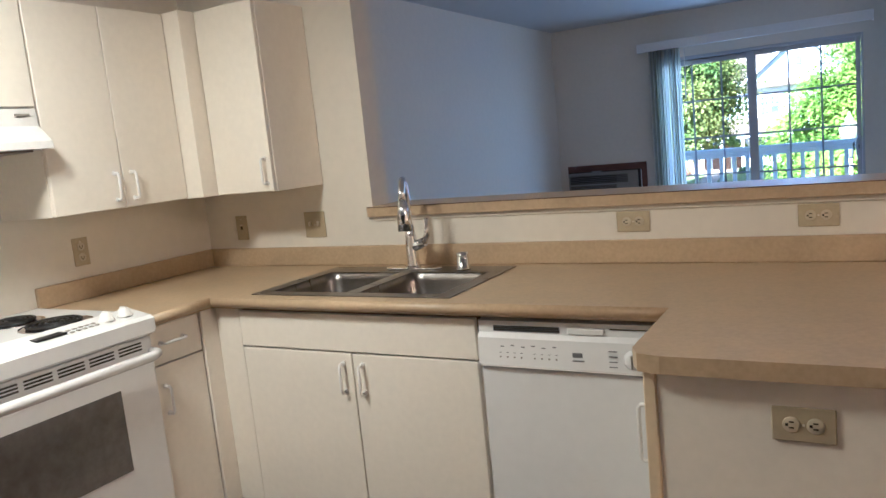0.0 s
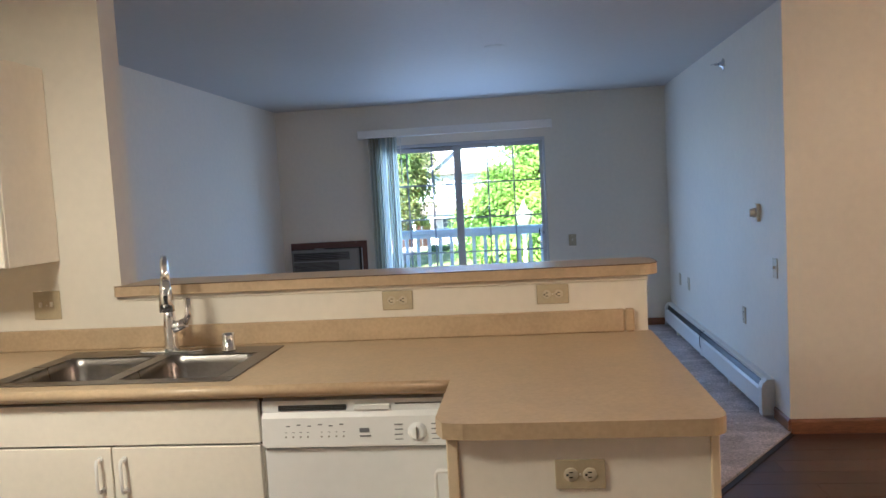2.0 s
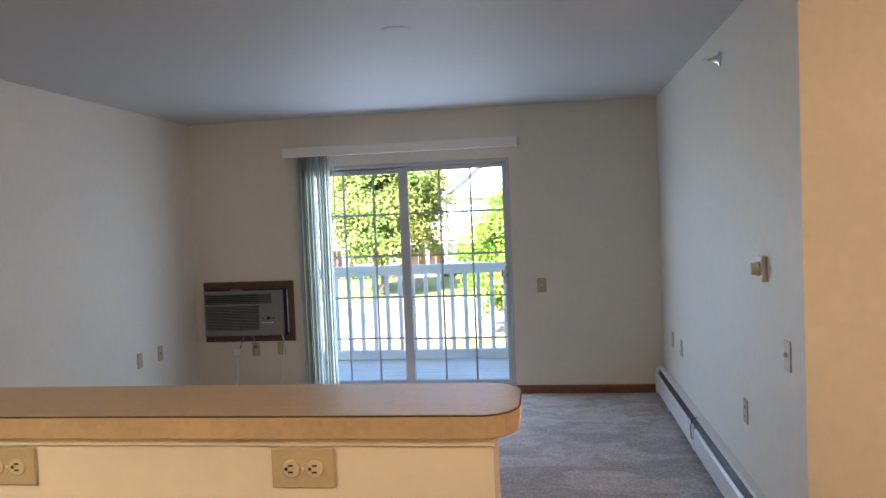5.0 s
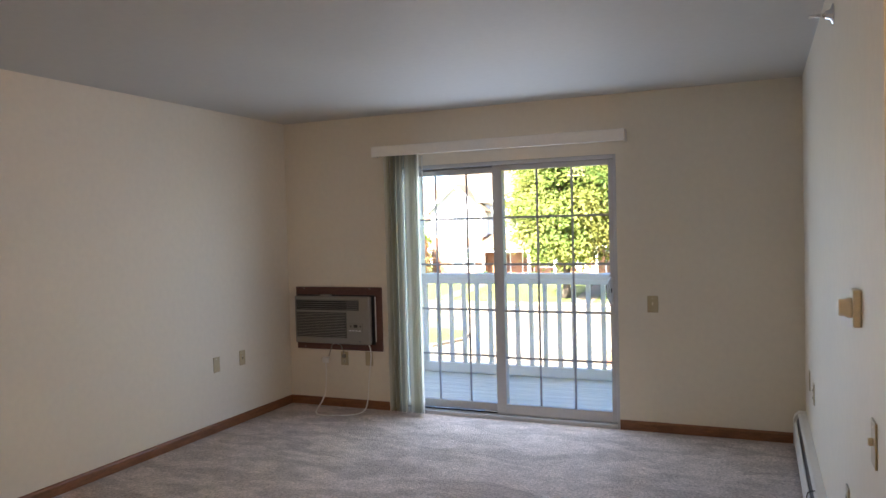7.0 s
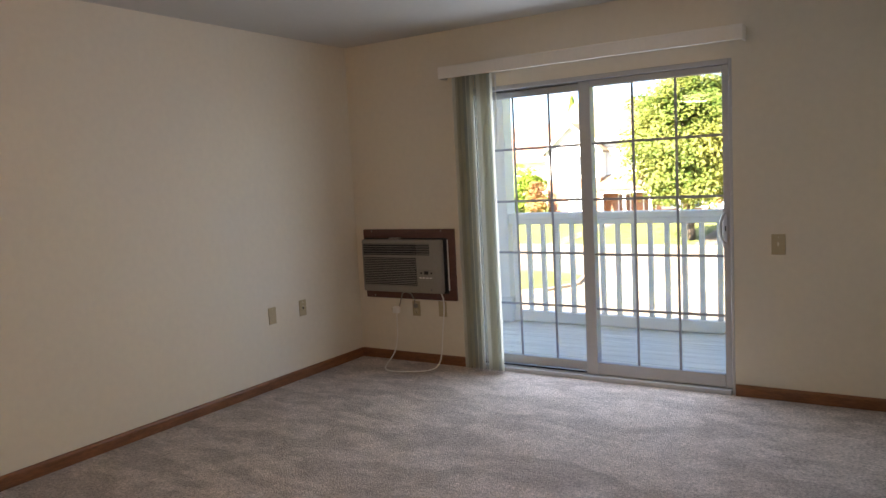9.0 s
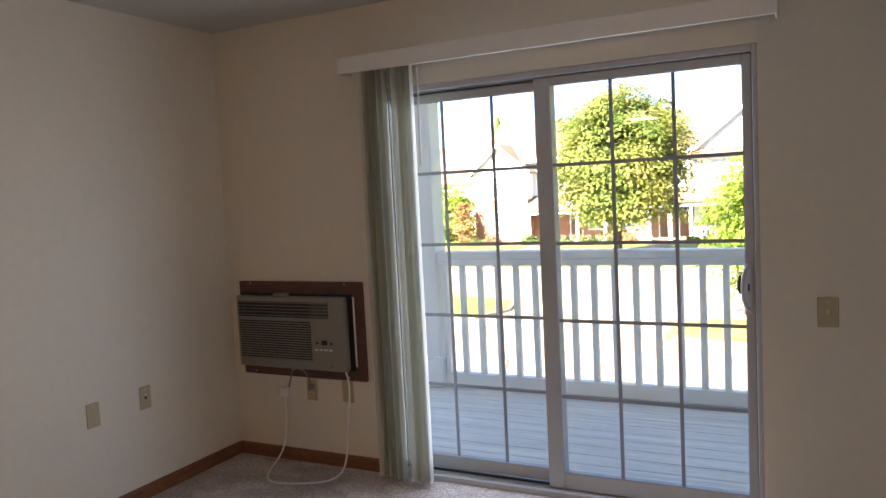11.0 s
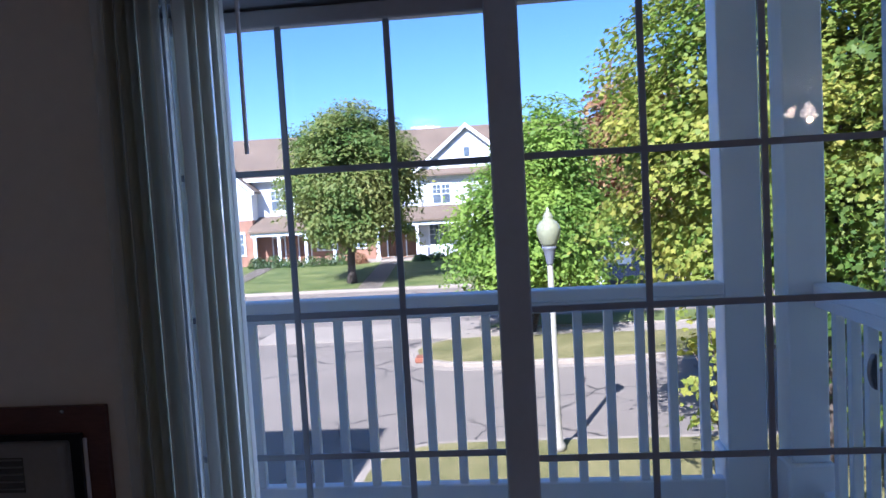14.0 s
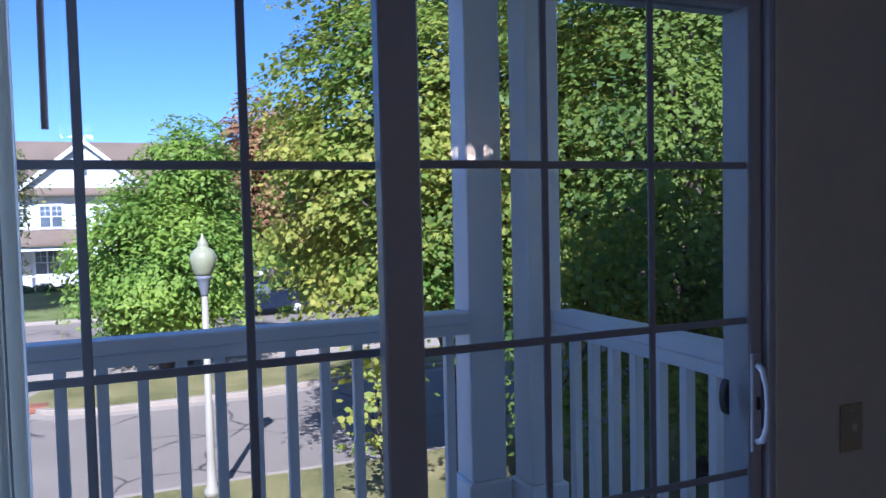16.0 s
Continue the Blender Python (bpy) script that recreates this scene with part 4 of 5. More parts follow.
p_.inputs["Base Color"].default_value = (0.9, 0.85, 0.7, 1)
p_.inputs["Emission Color"].default_value = (1.0, 0.76, 0.45, 1)
p_.inputs["Emission Strength"].default_value = 0.8
# Unseen fixture, shape and place assumed, added to light the kitchen.
t = thing("assumed_kitchen_light", (0.98, -6.75, H), "assumed kitchen ceiling light, out of view", "ceiling light")
part("pan", add_lathe(bmesh.new(), (0.98, -6.75, H), [(0.19, 0), (0.19, -0.02), (0.17, -0.025), (0, -0.025)], 28), METALW, t)
part("diffuser", add_lathe(bmesh.new(), (0.98, -6.75, H - 0.025), [(0.165, 0), (0.16, -0.03), (0.12, -0.06), (0.05, -0.075), (0, -0.077)], 28), mbowl, t, "lit frosted bowl")
lamp("kitchen_lamp", "AREA", 4.1, (1.0, 0.72, 0.37), look((0.98, -6.75, H - 0.12), (0.98, -6.75, 0)), (0.34, 0.34))
lamp("door_daylight", "AREA", 1.9, (0.82, 0.91, 1.0), look((1.93, 0.017, 1.01), (1.93, -3, 1.01)), (1.66, 1.82))


# ---- outside: materials ----
GRASS = surface("grass", (0.10, 0.155, 0.03), 0.9, 0, 0.45, 0.6, 14, 0.8, 40, 0.03, (1, 1, 1), (0.21, 0.215, 0.06), spec=0.2)
DRYGRASS = surface("dry_grass", (0.16, 0.16, 0.04), 0.9, 0, 0.4, 0.7, 14, 0.8, 40, 0.03, (1, 1, 1), (0.28, 0.23, 0.09), spec=0.2)
CONCRETE = surface("concrete", (0.29, 0.235, 0.17), 0.85, 0, 0.15, 0.8, 20, 0.3, 60, 0.004)
SIDING = surface("house_siding", (0.66, 0.65, 0.63), 0.6, 0, 0.03, 0.5, 10, 0.5, 5, 0.02, (0.05, 0.05, 2.2))
BRICKM = surface("house_brick", (0.30, 0.155, 0.09), 0.85, 0, 0.3, 2, 14, 0.4, 20, 0.01)
SHINGLE = surface("brown_shingle", (0.155, 0.11, 0.07), 0.9, 0, 0.22, 0.6, 7, 0.5, 12, 0.02, (1, 1, 2))
REDROOF = surface("red_shingle", (0.22, 0.11, 0.075), 0.9, 0, 0.22, 0.6, 7, 0.5, 12, 0.02)
TRIM = surface("white_trim", (0.80, 0.80, 0.79), 0.5, 0, 0.03)
DOORW = surface("brown_door", (0.16, 0.07, 0.03), 0.5, 0, 0.15)
DARKGLASS = surface("dark_pane", (0.10, 0.12, 0.14), 0.08, 0, 0.2, 0.8, 6, 0)
BARK = surface("bark", (0.085, 0.062, 0.045), 0.9, 0, 0.4, 4, 30, 0.9, 20, 0.02, (1, 1, 0.3))
POLE = surface("pale_pole_paint", (0.30, 0.265, 0.20), 0.5, 0, 0.06)
GLOBE = surface("frosted_globe", (0.27, 0.265, 0.155), 0.25, 0, 0.10, 3, 20, 0)
CARBLUE = surface("dark_blue_car_paint", (0.012, 0.018, 0.035), 0.18, 0.2, 0.1)
RUBBER = surface("tyre_rubber", (0.015, 0.015, 0.015), 0.85)
REDLAMP = surface("red_lens", (0.35, 0.01, 0.01), 0.2)
LEAF_GREEN = thin("leaf_green", (0.20, 0.34, 0.04), 0.55, 0.6, 0.3, 0.5, (0.40, 0.50, 0.06))
LEAF_MIX = thin("leaf_turning", (0.16, 0.27, 0.045), 0.5, 0.65, 0.3, 0.32, (0.36, 0.33, 0.08))
LEAF_MAPLE = thin("leaf_maple", (0.21, 0.37, 0.04), 0.55, 0.6, 0.3, 0.42, (0.54, 0.47, 0.07))
# Deep green; on the maple by the building it also carries some shade.
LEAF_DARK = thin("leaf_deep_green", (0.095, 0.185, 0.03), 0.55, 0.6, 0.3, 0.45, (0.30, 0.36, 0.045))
LEAF_RED = thin("leaf_red", (0.36, 0.15, 0.08), 0.4, 0.65, 0.3, 0.5, (0.42, 0.30, 0.10))
SHRUB = thin("leaf_shrub", (0.05, 0.095, 0.02), 0.25, 0.5, 0.3, 2, (0.11, 0.15, 0.03))


def asphalt_material():
    """Worn grey asphalt with wandering black crack sealing."""
    m = surface("asphalt", (0.205, 0.165, 0.12), 0.85, 0, 0.16, 0.35, 40, 0.5, 90, 0.006)
    n, l, p = m.node_tree.nodes, m.node_tree.links, m.node_tree.nodes["Principled BSDF"]
    tc, no, wa = n.new("ShaderNodeTexCoord"), n.new("ShaderNodeTexNoise"), n.new("ShaderNodeTexVoronoi")
    wa.feature = "DISTANCE_TO_EDGE"
    wa.inputs["Scale"].default_value = 0.42
    no.inputs["Scale"].default_value, no.inputs["Detail"].default_value = 0.8, 3
    mx = n.new("ShaderNodeMix")
    mx.data_type, mx.blend_type = "RGBA", "ADD"
    mx.inputs[0].default_value = 0.9
    l.new(tc.outputs["Object"], no.inputs["Vector"])
    l.new(tc.outputs["Object"], mx.inputs[6])
    l.new(no.outputs["Color"], mx.inputs[7])
    l.new(mx.outputs[2], wa.inputs["Vector"])
    mr = n.new("ShaderNodeMapRange")
    mr.inputs[1].default_value, mr.inputs[2].default_value, mr.inputs[3].default_value, mr.inputs[4].default_value = 0.008, 0.02, 0.30, 1.0
    l.new(wa.outputs["Distance"], mr.inputs[0])
    gate = n.new("ShaderNodeTexNoise")
    gate.inputs["Scale"].default_value = 0.22
    l.new(tc.outputs["Object"], gate.inputs["Vector"])
    gr = n.new("ShaderNodeMapRange")
    gr.inputs[1].default_value, gr.inputs[2].default_value = 0.45, 0.55
    l.new(gate.outputs[0], gr.inputs[0])
    mxx = n.new("ShaderNodeMath")
    mxx.operation = "MAXIMUM"
    l.new(mr.outputs[0], mxx.inputs[0])
    l.new(gr.outputs[0], mxx.inputs[1])
    mul = n.new("ShaderNodeMix")
    mul.data_type, mul.blend_type = "RGBA", "MULTIPLY"
    mul.inputs[0].default_value = 1.0
    l.new(p.inputs["Base Color"].links[0].from_socket, mul.inputs[6])
    l.new(mxx.outputs[0], mul.inputs[7])
    l.new(mul.outputs[2], p.inputs["Base Color"])
    return m


ASPHALT = asphalt_material()
ZG = -3.30                                    # street level under the balcony floor


def ground_z(y):
    ys, zs = (37.4, 37.55, 56.0, 95.0), (ZG, ZG + 0.13, -3.05, -2.8)
    return float(np.interp(y, ys, zs))


# ---- ground, street, lawns, kerbs ----
gbm = bmesh.new()
rows = []
for y in (-1500, -60, 0, 20, 37.4, 37.55, 46, 51, 56, 70, 95, 300, 1500):
    rows.append([gbm.verts.new((x, y, ground_z(y))) for x in (-1500, -60, -30, 0, 30, 60, 1500)])
for a, b in zip(rows, rows[1:]):
    for i in range(len(a) - 1):
        gbm.faces.new((a[i], a[i + 1], b[i + 1], b[i]))
tagged(part("ground", gbm, GRASS), "green mown lawn reaching to the houses and beyond", "lawn", kind="structure")
structure("road", (-70, 3.0, ZG - 0.2), (70, 37.2, ZG + 0.006), ASPHALT, "worn grey asphalt street and drive with sealed cracks", "road")
structure("kerb_far", (-70, 37.2, ZG - 0.1), (70, 37.58, ZG + 0.145), CONCRETE, "pale concrete kerb of the far lawn", "kerb", 0.03)


def offset(outline, d):
    out, n = [], len(outline)
    for i in range(n):
        p, a, b = Vector(outline[i]), Vector(outline[i - 1]), Vector(outline[(i + 1) % n])
        e1, e2 = (p - a).normalized(), (b - p).normalized()
        nrm = (Vector((e1.y, -e1.x)) + Vector((e2.y, -e2.x)))
        nrm = nrm.normalized() if nrm.length > 1e-6 else Vector((e1.y, -e1.x))
        out.append(tuple(p + nrm * d))
    return out


def lawn(name, outline, material, label):
    """A raised lawn inside a concrete kerb with a flat gutter; outline runs anticlockwise."""
    tagged(part(name + "_gutter", add_prism(bmesh.new(), offset(outline, 0.55), "z", ZG - 0.1, ZG + 0.014), CONCRETE), "pale concrete gutter strip along the kerb", "gutter", kind="structure")
    tagged(part(name + "_kerb", add_prism(bmesh.new(), offset(outline, 0.17), "z", ZG - 0.1, ZG + 0.14, 0.02), CONCRETE), "pale rounded concrete kerb round a lawn", "kerb", kind="structure")
    tagged(part(name, add_prism(bmesh.new(), outline, "z", ZG - 0.1, ZG + 0.155), material), label, "lawn", kind="structure")


lawn("lawn_near", [(-0.75, 2.0), (40, 2.0), (40, 11.6), (12, 11.9), (3.0, 12.0)] + arc(0.75, 10.5, 1.5, 90, 180, 6), DRYGRASS, "sunlit near lawn with dry patches")
lawn("lawn_island", [(1.4, 18.9), (4, 18.9), (9, 19.8), (40, 21.0), (40, 22.4), (0.6, 22.4)] + arc(0.6, 20.65, 1.75, 90, 270, 8), DRYGRASS, "strip of yellowing lawn beside the drive")
lawn("lawn_verge", [(1.0, 24.2), (40, 24.2), (40, 26.2), (1.6, 26.2)], GRASS, "narrow street verge of grass")
lawn("lawn_left", [(-45, 19.0), (-11.0, 20.2), (-8.4, 21.6), (-7.8, 23.4), (-8.3, 25.4), (-10, 26.2), (-45, 26.2)], GRASS, "lawn on the other side of the drive entry")
structure("pavement", (-0.4, 22.6, ZG - 0.1), (40, 24.0, ZG + 0.10), CONCRETE, "pale concrete pavement beside the verge", "pavement", 0.01)
structure("drive_apron", (-7.3, 23.2, ZG - 0.1), (0.9, 26.4, ZG + 0.02), CONCRETE, "pale concrete apron of the drive entry", "apron")
t = tagged(box("storm_drain", (-1.08, 19.45, ZG + 0.016), (-0.6, 19.95, ZG + 0.17), surface("rusty_iron", (0.24, 0.09, 0.045), 0.8, 0.3, 0.4), None, 0.02), "rusty iron storm drain hood at the kerb", "storm drain")

# ---- our own building around the flat, two unseen masses added for their shadows ----
structure("building_lower_wall", (-14, YS - 0.2, ZG - 0.1), (14, 0.158, -0.2), OUTWALL, "white-sided storey under the flat", "wall")
structure("building_west_part", (-14, YS - 0.2, -0.2), (-0.14, 0.158, 3.0), OUTWALL, "white-sided neighbouring part of the building", "wall")
structure("building_roof", (-4.4, YS - 0.4, 2.72), (14, 0.9, 3.1), SHINGLE, "low roof over the flat", "roof")
# Added block, out of view: it keeps sun off the nearest maple.
structure("shade_block_east", (4.2, -3.2, 3.1), (14, 0.9, 6.4), OUTWALL, "unseen block added to shade the maple beside the flat", "wall")
# Unseen mass, its corner set so that its shadow ends on the drive.
structure("shadow_wing", (-22, YS - 0.4, ZG - 0.1), (-4.4, 3.6, 5.5), OUTWALL, "unseen wing added to cast the shadow on the drive", "wall")

# ---- balcony ----
RY = 1.83
t = thing("balcony_deck", (1.7, 1.0, -0.2), "weathered pale painted plank deck of the balcony", "deck", kind="structure")
rng = random.Random(2)
y = 0.162
while y < 2.06:
    box("deck_board", (0.0, y, -0.075), (3.4, min(y + 0.136, 2.07), -0.04 + rng.uniform(-0.001, 0.001)), DECK, t, 0.003)
    y += 0.142
box("joist", (0.0, 0.18, -0.25), (3.4, 0.22, -0.078), RAILP, t)
box("joist", (0.0, 1.95, -0.25), (3.4, 2.05, -0.078), RAILP, t)
structure("balcony_soffit", (-0.1, 0.16, 2.62), (3.5, 2.15, 2.72), RAILP, "white soffit over the balcony", "soffit")


def post(x0, y0, x1, y1, label):
    p_ = thing("balcony_post", ((x0 + x1) / 2, (y0 + y1) / 2, -0.04), label, "post", "balcony posts")
    box("shaft", (x0, y0, 0.20), (x1, y1, 2.62), RAILP, p_, 0.006)
    box("base", (x0 - 0.02, y0 - 0.02, -0.04), (x1 + 0.02, y1 + 0.02, 0.20), RAILP, p_, 0.01)
    return p_


post(0.225, 1.80, 0.405, 1.98, "white square balcony post behind the blind")
post(2.88, 1.832, 3.06, 2.005, "white square balcony post at the front railing's end")
post(3.108, 1.675, 3.278, 1.838, "white square balcony post at the side railing's end")
t = thing("front_railing", (1.6, RY + 0.05, 0.0), "white painted front railing with square balusters", "railing", "balcony railings")
box("top_rail", (0.406, RY - 0.012, 0.955), (2.879, RY + 0.112, 1.012), RAILP, t, 0.008)
box("upper_rail", (0.406, RY - 0.004, 0.905), (2.879, RY + 0.06, 0.954), RAILP, t, 0.004)
box("bottom_rail", (0.406, RY + 0.005, -0.03), (2.879, RY + 0.075, 0.072), RAILP, t, 0.006)
for i in range(17):
    x = 0.4515 + i * 0.1458
    box("baluster", (x - 0.021, RY + 0.016, 0.071), (x + 0.021, RY + 0.056, 0.906), RAILP, t, 0.003)
t = thing("side_railing", (3.26, 0.9, 0.0), "white painted side railing with square balusters", "railing", "balcony railings")
box("top_rail", (3.215, 0.162, 0.955), (3.335, 1.674, 1.012), RAILP, t, 0.008)
box("upper_rail", (3.222, 0.162, 0.905), (3.29, 1.674, 0.954), RAILP, t, 0.004)
box("bottom_rail", (3.235, 0.162, -0.03), (3.30, 1.674, 0.072), RAILP, t, 0.006)
for i in range(10):
    y = 0.238 + i * 0.145
    box("baluster", (3.245, y - 0.021, 0.071), (3.285, y + 0.021, 0.906), RAILP, t, 0.003)

# ---- street lamp ----
LX, LY = 2.55, 11.45
t = thing("street_lamp", (LX, LY, ZG + 0.15), "pale street lamp post with a frosted acorn globe", "street lamp")
part("pole", add_lathe(bmesh.new(), (LX, LY, ZG + 0.15), [(0.13, 0), (0.13, 0.10), (0.085, 0.18), (0.068, 0.6), (0.05, 3.35)], 16), POLE, t)
part("neck", add_lathe(bmesh.new(), (LX, LY, ZG + 3.5), [(0.055, -0.01), (0.06, 0.02), (0.10, 0.22), (0.115, 0.26), (0.13, 0.28), (0.13, 0.32), (0, 0.32)], 18), INK, t, "dark grey lamp fitter")
part("globe", add_lathe(bmesh.new(), (LX, LY, ZG + 3.82), [(0.12, 0), (0.15, 0.06), (0.195, 0.18), (0.215, 0.28), (0.20, 0.36), (0.15, 0.43), (0.09, 0.47), (0.085, 0.50), (0.09, 0.53), (0.06, 0.58), (0.03, 0.62), (0.025, 0.66), (0, 0.70)], 24), GLOBE, t)


# ---- trees ----
def leaf_mesh(name, centres, sizes, normals, shape, rng, material, parent):
    """One crown: a bent leaf polygon at every centre, turned about its normal at random."""
    n, k = len(centres), len(shape)
    nz = normals / np.linalg.norm(normals, axis=1, keepdims=True)
    a = np.cross(nz, rng.normal(size=(n, 3)))
    a /= np.linalg.norm(a, axis=1, keepdims=True)
    b = np.cross(nz, a)
    sh = np.array(shape)
    v = centres[:, None] + sizes[:, None, None] * (sh[None, :, 0:1] * a[:, None] + sh[None, :, 1:2] * b[:, None] + sh[None, :, 2:3] * nz[:, None])
    me = bpy.data.meshes.new(name)
    me.vertices.add(n * k)
    me.vertices.foreach_set("co", v.reshape(-1).astype(np.float32))
    me.loops.add(n * k)
    me.loops.foreach_set("vertex_index", np.arange(n * k, dtype=np.int32))
    me.polygons.add(n)
    me.polygons.foreach_set("loop_start", np.arange(0, n * k, k, dtype=np.int32))
    me.update(calc_edges=True)
    me.materials.append(material)
    ob = new(name, me)
    ob.parent = parent
    ob.matrix_parent_inverse = Matrix.Translation(-parent.location)
    return ob


OVAL = [(-0.5, 0, 0.0), (-0.15, -0.26, 0.06), (0.3, -0.2, 0.03), (0.55, 0, -0.06), (0.3, 0.2, 0.03), (-0.15, 0.26, 0.06)]
MAPLE = [(-0.45, 0, 0), (-0.30, -0.42, 0.03), (0.02, -0.30, 0.02), (0.12, -0.52, -0.05), (0.25, -0.18, 0.02), (0.58, 0, -0.07), (0.25, 0.18, 0.02), (0.12, 0.52, -0.05), (0.02, 0.30, 0.02), (-0.30, 0.42, 0.03)]


def tree(name, base, crown, radii, clumps, per, spread, leaf, shape, material, seed, label, stems=1, trunk_r=0.16, holes=0.0, limbs=14, floor=-99.0, flat=0.5):
    """A trunk with limbs, and a crown of drooping leafy sprays that lie in uneven layers with gaps between them."""
    rng = np.random.default_rng(seed)
    t = thing(name, base, label, "tree")
    c, r, base = np.array(crown), np.array(radii), np.array(base)
    d = rng.normal(size=(clumps, 3))
    d /= np.linalg.norm(d, axis=1, keepdims=True)
    lump = np.array([0.88 + 0.30 * noise.noise(Vector(q) * 2.1 + Vector((seed, 0, 0))) + 0.16 * noise.noise(Vector(q) * 5.5 + Vector((0, seed, 0))) for q in d])
    rad = rng.random(clumps) ** 0.26
    pts = c + d * r * (rad * lump)[:, None]
    keep = np.array([noise.noise(Vector(q) * 0.75 + Vector((0, 0, seed))) > -0.55 + holes for q in pts]) & (pts[:, 2] > floor + 0.5 * rng.random(clumps))
    pts, d = pts[keep], d[keep]
    m = len(pts)
    size = spread * rng.uniform(0.6, 1.3, m)
    q = np.clip(rng.normal(size=(m, per, 3)), -1.6, 1.6) * np.array((1, 1, flat * 0.6))
    out = d * np.array((1, 1, 0.0))
    along = np.einsum("mpk,mk->mp", q, out)
    q[:, :, 2] -= 0.45 * along + 0.16 * (q[:, :, 0] ** 2 + q[:, :, 1] ** 2)
    centres = (pts[:, None] + q * size[:, None, None]).reshape(-1, 3)
    normals = np.repeat(d, per, axis=0) * 0.75 + rng.normal(size=(m * per, 3)) * 0.42 + np.array((0, 0, 0.8))
    sizes = leaf * rng.uniform(0.5, 1.3, m * per)
    tb = bmesh.new()
    ends = pts[rng.choice(m, min(limbs, m), replace=False)]
    for s in range(stems):
        off = np.array((math.cos(s * 2.4), math.sin(s * 2.4), 0)) * (0.35 if stems > 1 else 0.0)
        top = c + off * 2.2 + np.array((0, 0, r[2] * 0.35))
        mid = base * 0.45 + top * 0.55 + off
        k = trunk_r / (1.0 if stems == 1 else 1.5)
        add_tube(tb, [base + off * 0.2, base * 0.85 + mid * 0.15 + off * 0.2, mid, top], [k * 1.35, k, k * 0.6, k * 0.15], 9)
    part("trunk", tb, BARK, t)
    for e in ends:
        f = float(rng.uniform(0.25, 0.75))
        root = base * (1 - f) + c * f
        midp = root * 0.5 + e * 0.5 + np.array((0, 0, 0.12 * np.linalg.norm(e - root)))
        part("limb", add_tube(bmesh.new(), [root, midp, e], [trunk_r * 0.42, trunk_r * 0.24, trunk_r * 0.06], 6), BARK, t)
    leaf_mesh("crown", centres, sizes, normals, shape, rng, material, t)
    return t


tree("street_tree", (-7.45, 40.5, ground_z(40.5)), (-7.25, 40.5, 2.95), (4.3, 4.2, 4.55), 700, 105, 0.55, 0.22, OVAL, LEAF_MIX, 3, "round green street tree turning brown on the far lawn", limbs=10, trunk_r=0.24, flat=0.75, floor=-1.0)
tree("young_tree", (2.35, 23.3, ZG + 0.12), (2.55, 23.3, 0.2), (2.85, 2.8, 2.75), 520, 90, 0.42, 0.17, OVAL, LEAF_GREEN, 8, "bushy bright green multi-stem tree beside the drive", stems=4, trunk_r=0.15, limbs=16, floor=-2.25, flat=0.6)
# Upper shoots of the tree above, added as a small tree of their own.
tree("young_tree", (3.1, 23.6, ZG + 0.12), (3.2, 23.5, 2.6), (1.7, 1.7, 2.2), 150, 80, 0.38, 0.16, OVAL, LEAF_GREEN, 11, "upper shoots of the bushy bright green tree, built apart", trunk_r=0.08, limbs=5, flat=0.7)
tree("maple_tree", (6.9, 10.6, ZG + 0.15), (6.85, 10.7, 1.8), (3.75, 3.1, 5.0), 1300, 105, 0.33, 0.10, MAPLE, LEAF_MAPLE, 5, "tall maple with yellow-green leaves beside the balcony", trunk_r=0.22, limbs=26, floor=-0.15)
tree("maple_tree", (10.4, 8.6, ZG + 0.15), (9.4, 7.8, 2.6), (4.1, 3.1, 6.4), 900, 120, 0.42, 0.088, MAPLE, LEAF_DARK, 6, "deep green maple close to the building, some shade in its leaf colour", trunk_r=0.22, limbs=22, holes=0.34, floor=-2.4)
# Low boughs of the tall maple, added through a separate small tree.
tree("maple_low_bough", (5.0, 9.3, ZG + 0.15), (4.65, 9.1, -1.1), (0.75, 0.75, 1.35), 18, 22, 0.2, 0.115, MAPLE, LEAF_MAPLE, 21, "low leafy maple shoots hanging before the drive", trunk_r=0.05, limbs=6)
tree("maple_tree", (15.5, 14.0, ZG + 0.15), (15.0, 14.0, 3.5), (4.8, 4.0, 6.8), 500, 60, 0.7, 0.2, MAPLE, LEAF_MAPLE, 7, "large maple further along the near lawn", trunk_r=0.22, limbs=8)
tree("red_maple_tree", (9.0, 42.5, ground_z(42.5)), (9.5, 42.5, 4.0), (3.9, 3.4, 4.9), 380, 50, 0.6, 0.34, OVAL, LEAF_RED, 9, "reddish autumn maple across the street", limbs=6)
tree("street_tree", (14.5, 43.5, ground_z(43.5)), (14.5, 43.5, 3.1), (5.0, 4.2, 5.0), 300, 50, 0.6, 0.36, OVAL, LEAF_MIX, 10, "green street tree further along the far lawn", limbs=6)
tree("street_tree", (5.2, 47.0, ground_z(47)), (5.2, 47.0, 1.1), (3.6, 3.0, 4.0), 240, 50, 0.55, 0.32, OVAL, LEAF_MIX, 16, "green tree before the row house", limbs=5)
tree("street_tree", (11.5, 46.0, ground_z(46)), (11.5, 46.0, 1.1), (3.8, 3.0, 4.2), 240, 50, 0.55, 0.32, OVAL, LEAF_GREEN, 17, "leafy green tree further along the row house", limbs=5)
tree("garden_tree", (-27.0, 58.0, -3.0), (-27.0, 58.0, -0.4), (2.6, 2.4, 3.0), 160, 44, 0.5, 0.30, OVAL, LEAF_GREEN, 12, "small green garden tree beside the house", limbs=4)
tree("red_shrub_tree", (-23.4, 53.4, -3.08), (-23.4, 53.4, -1.2), (0.9, 0.8, 2.0), 120, 20, 0.25, 0.22, OVAL, LEAF_RED, 14, "tall red-leaved shrub at the house corner", limbs=3, trunk_r=0.06)
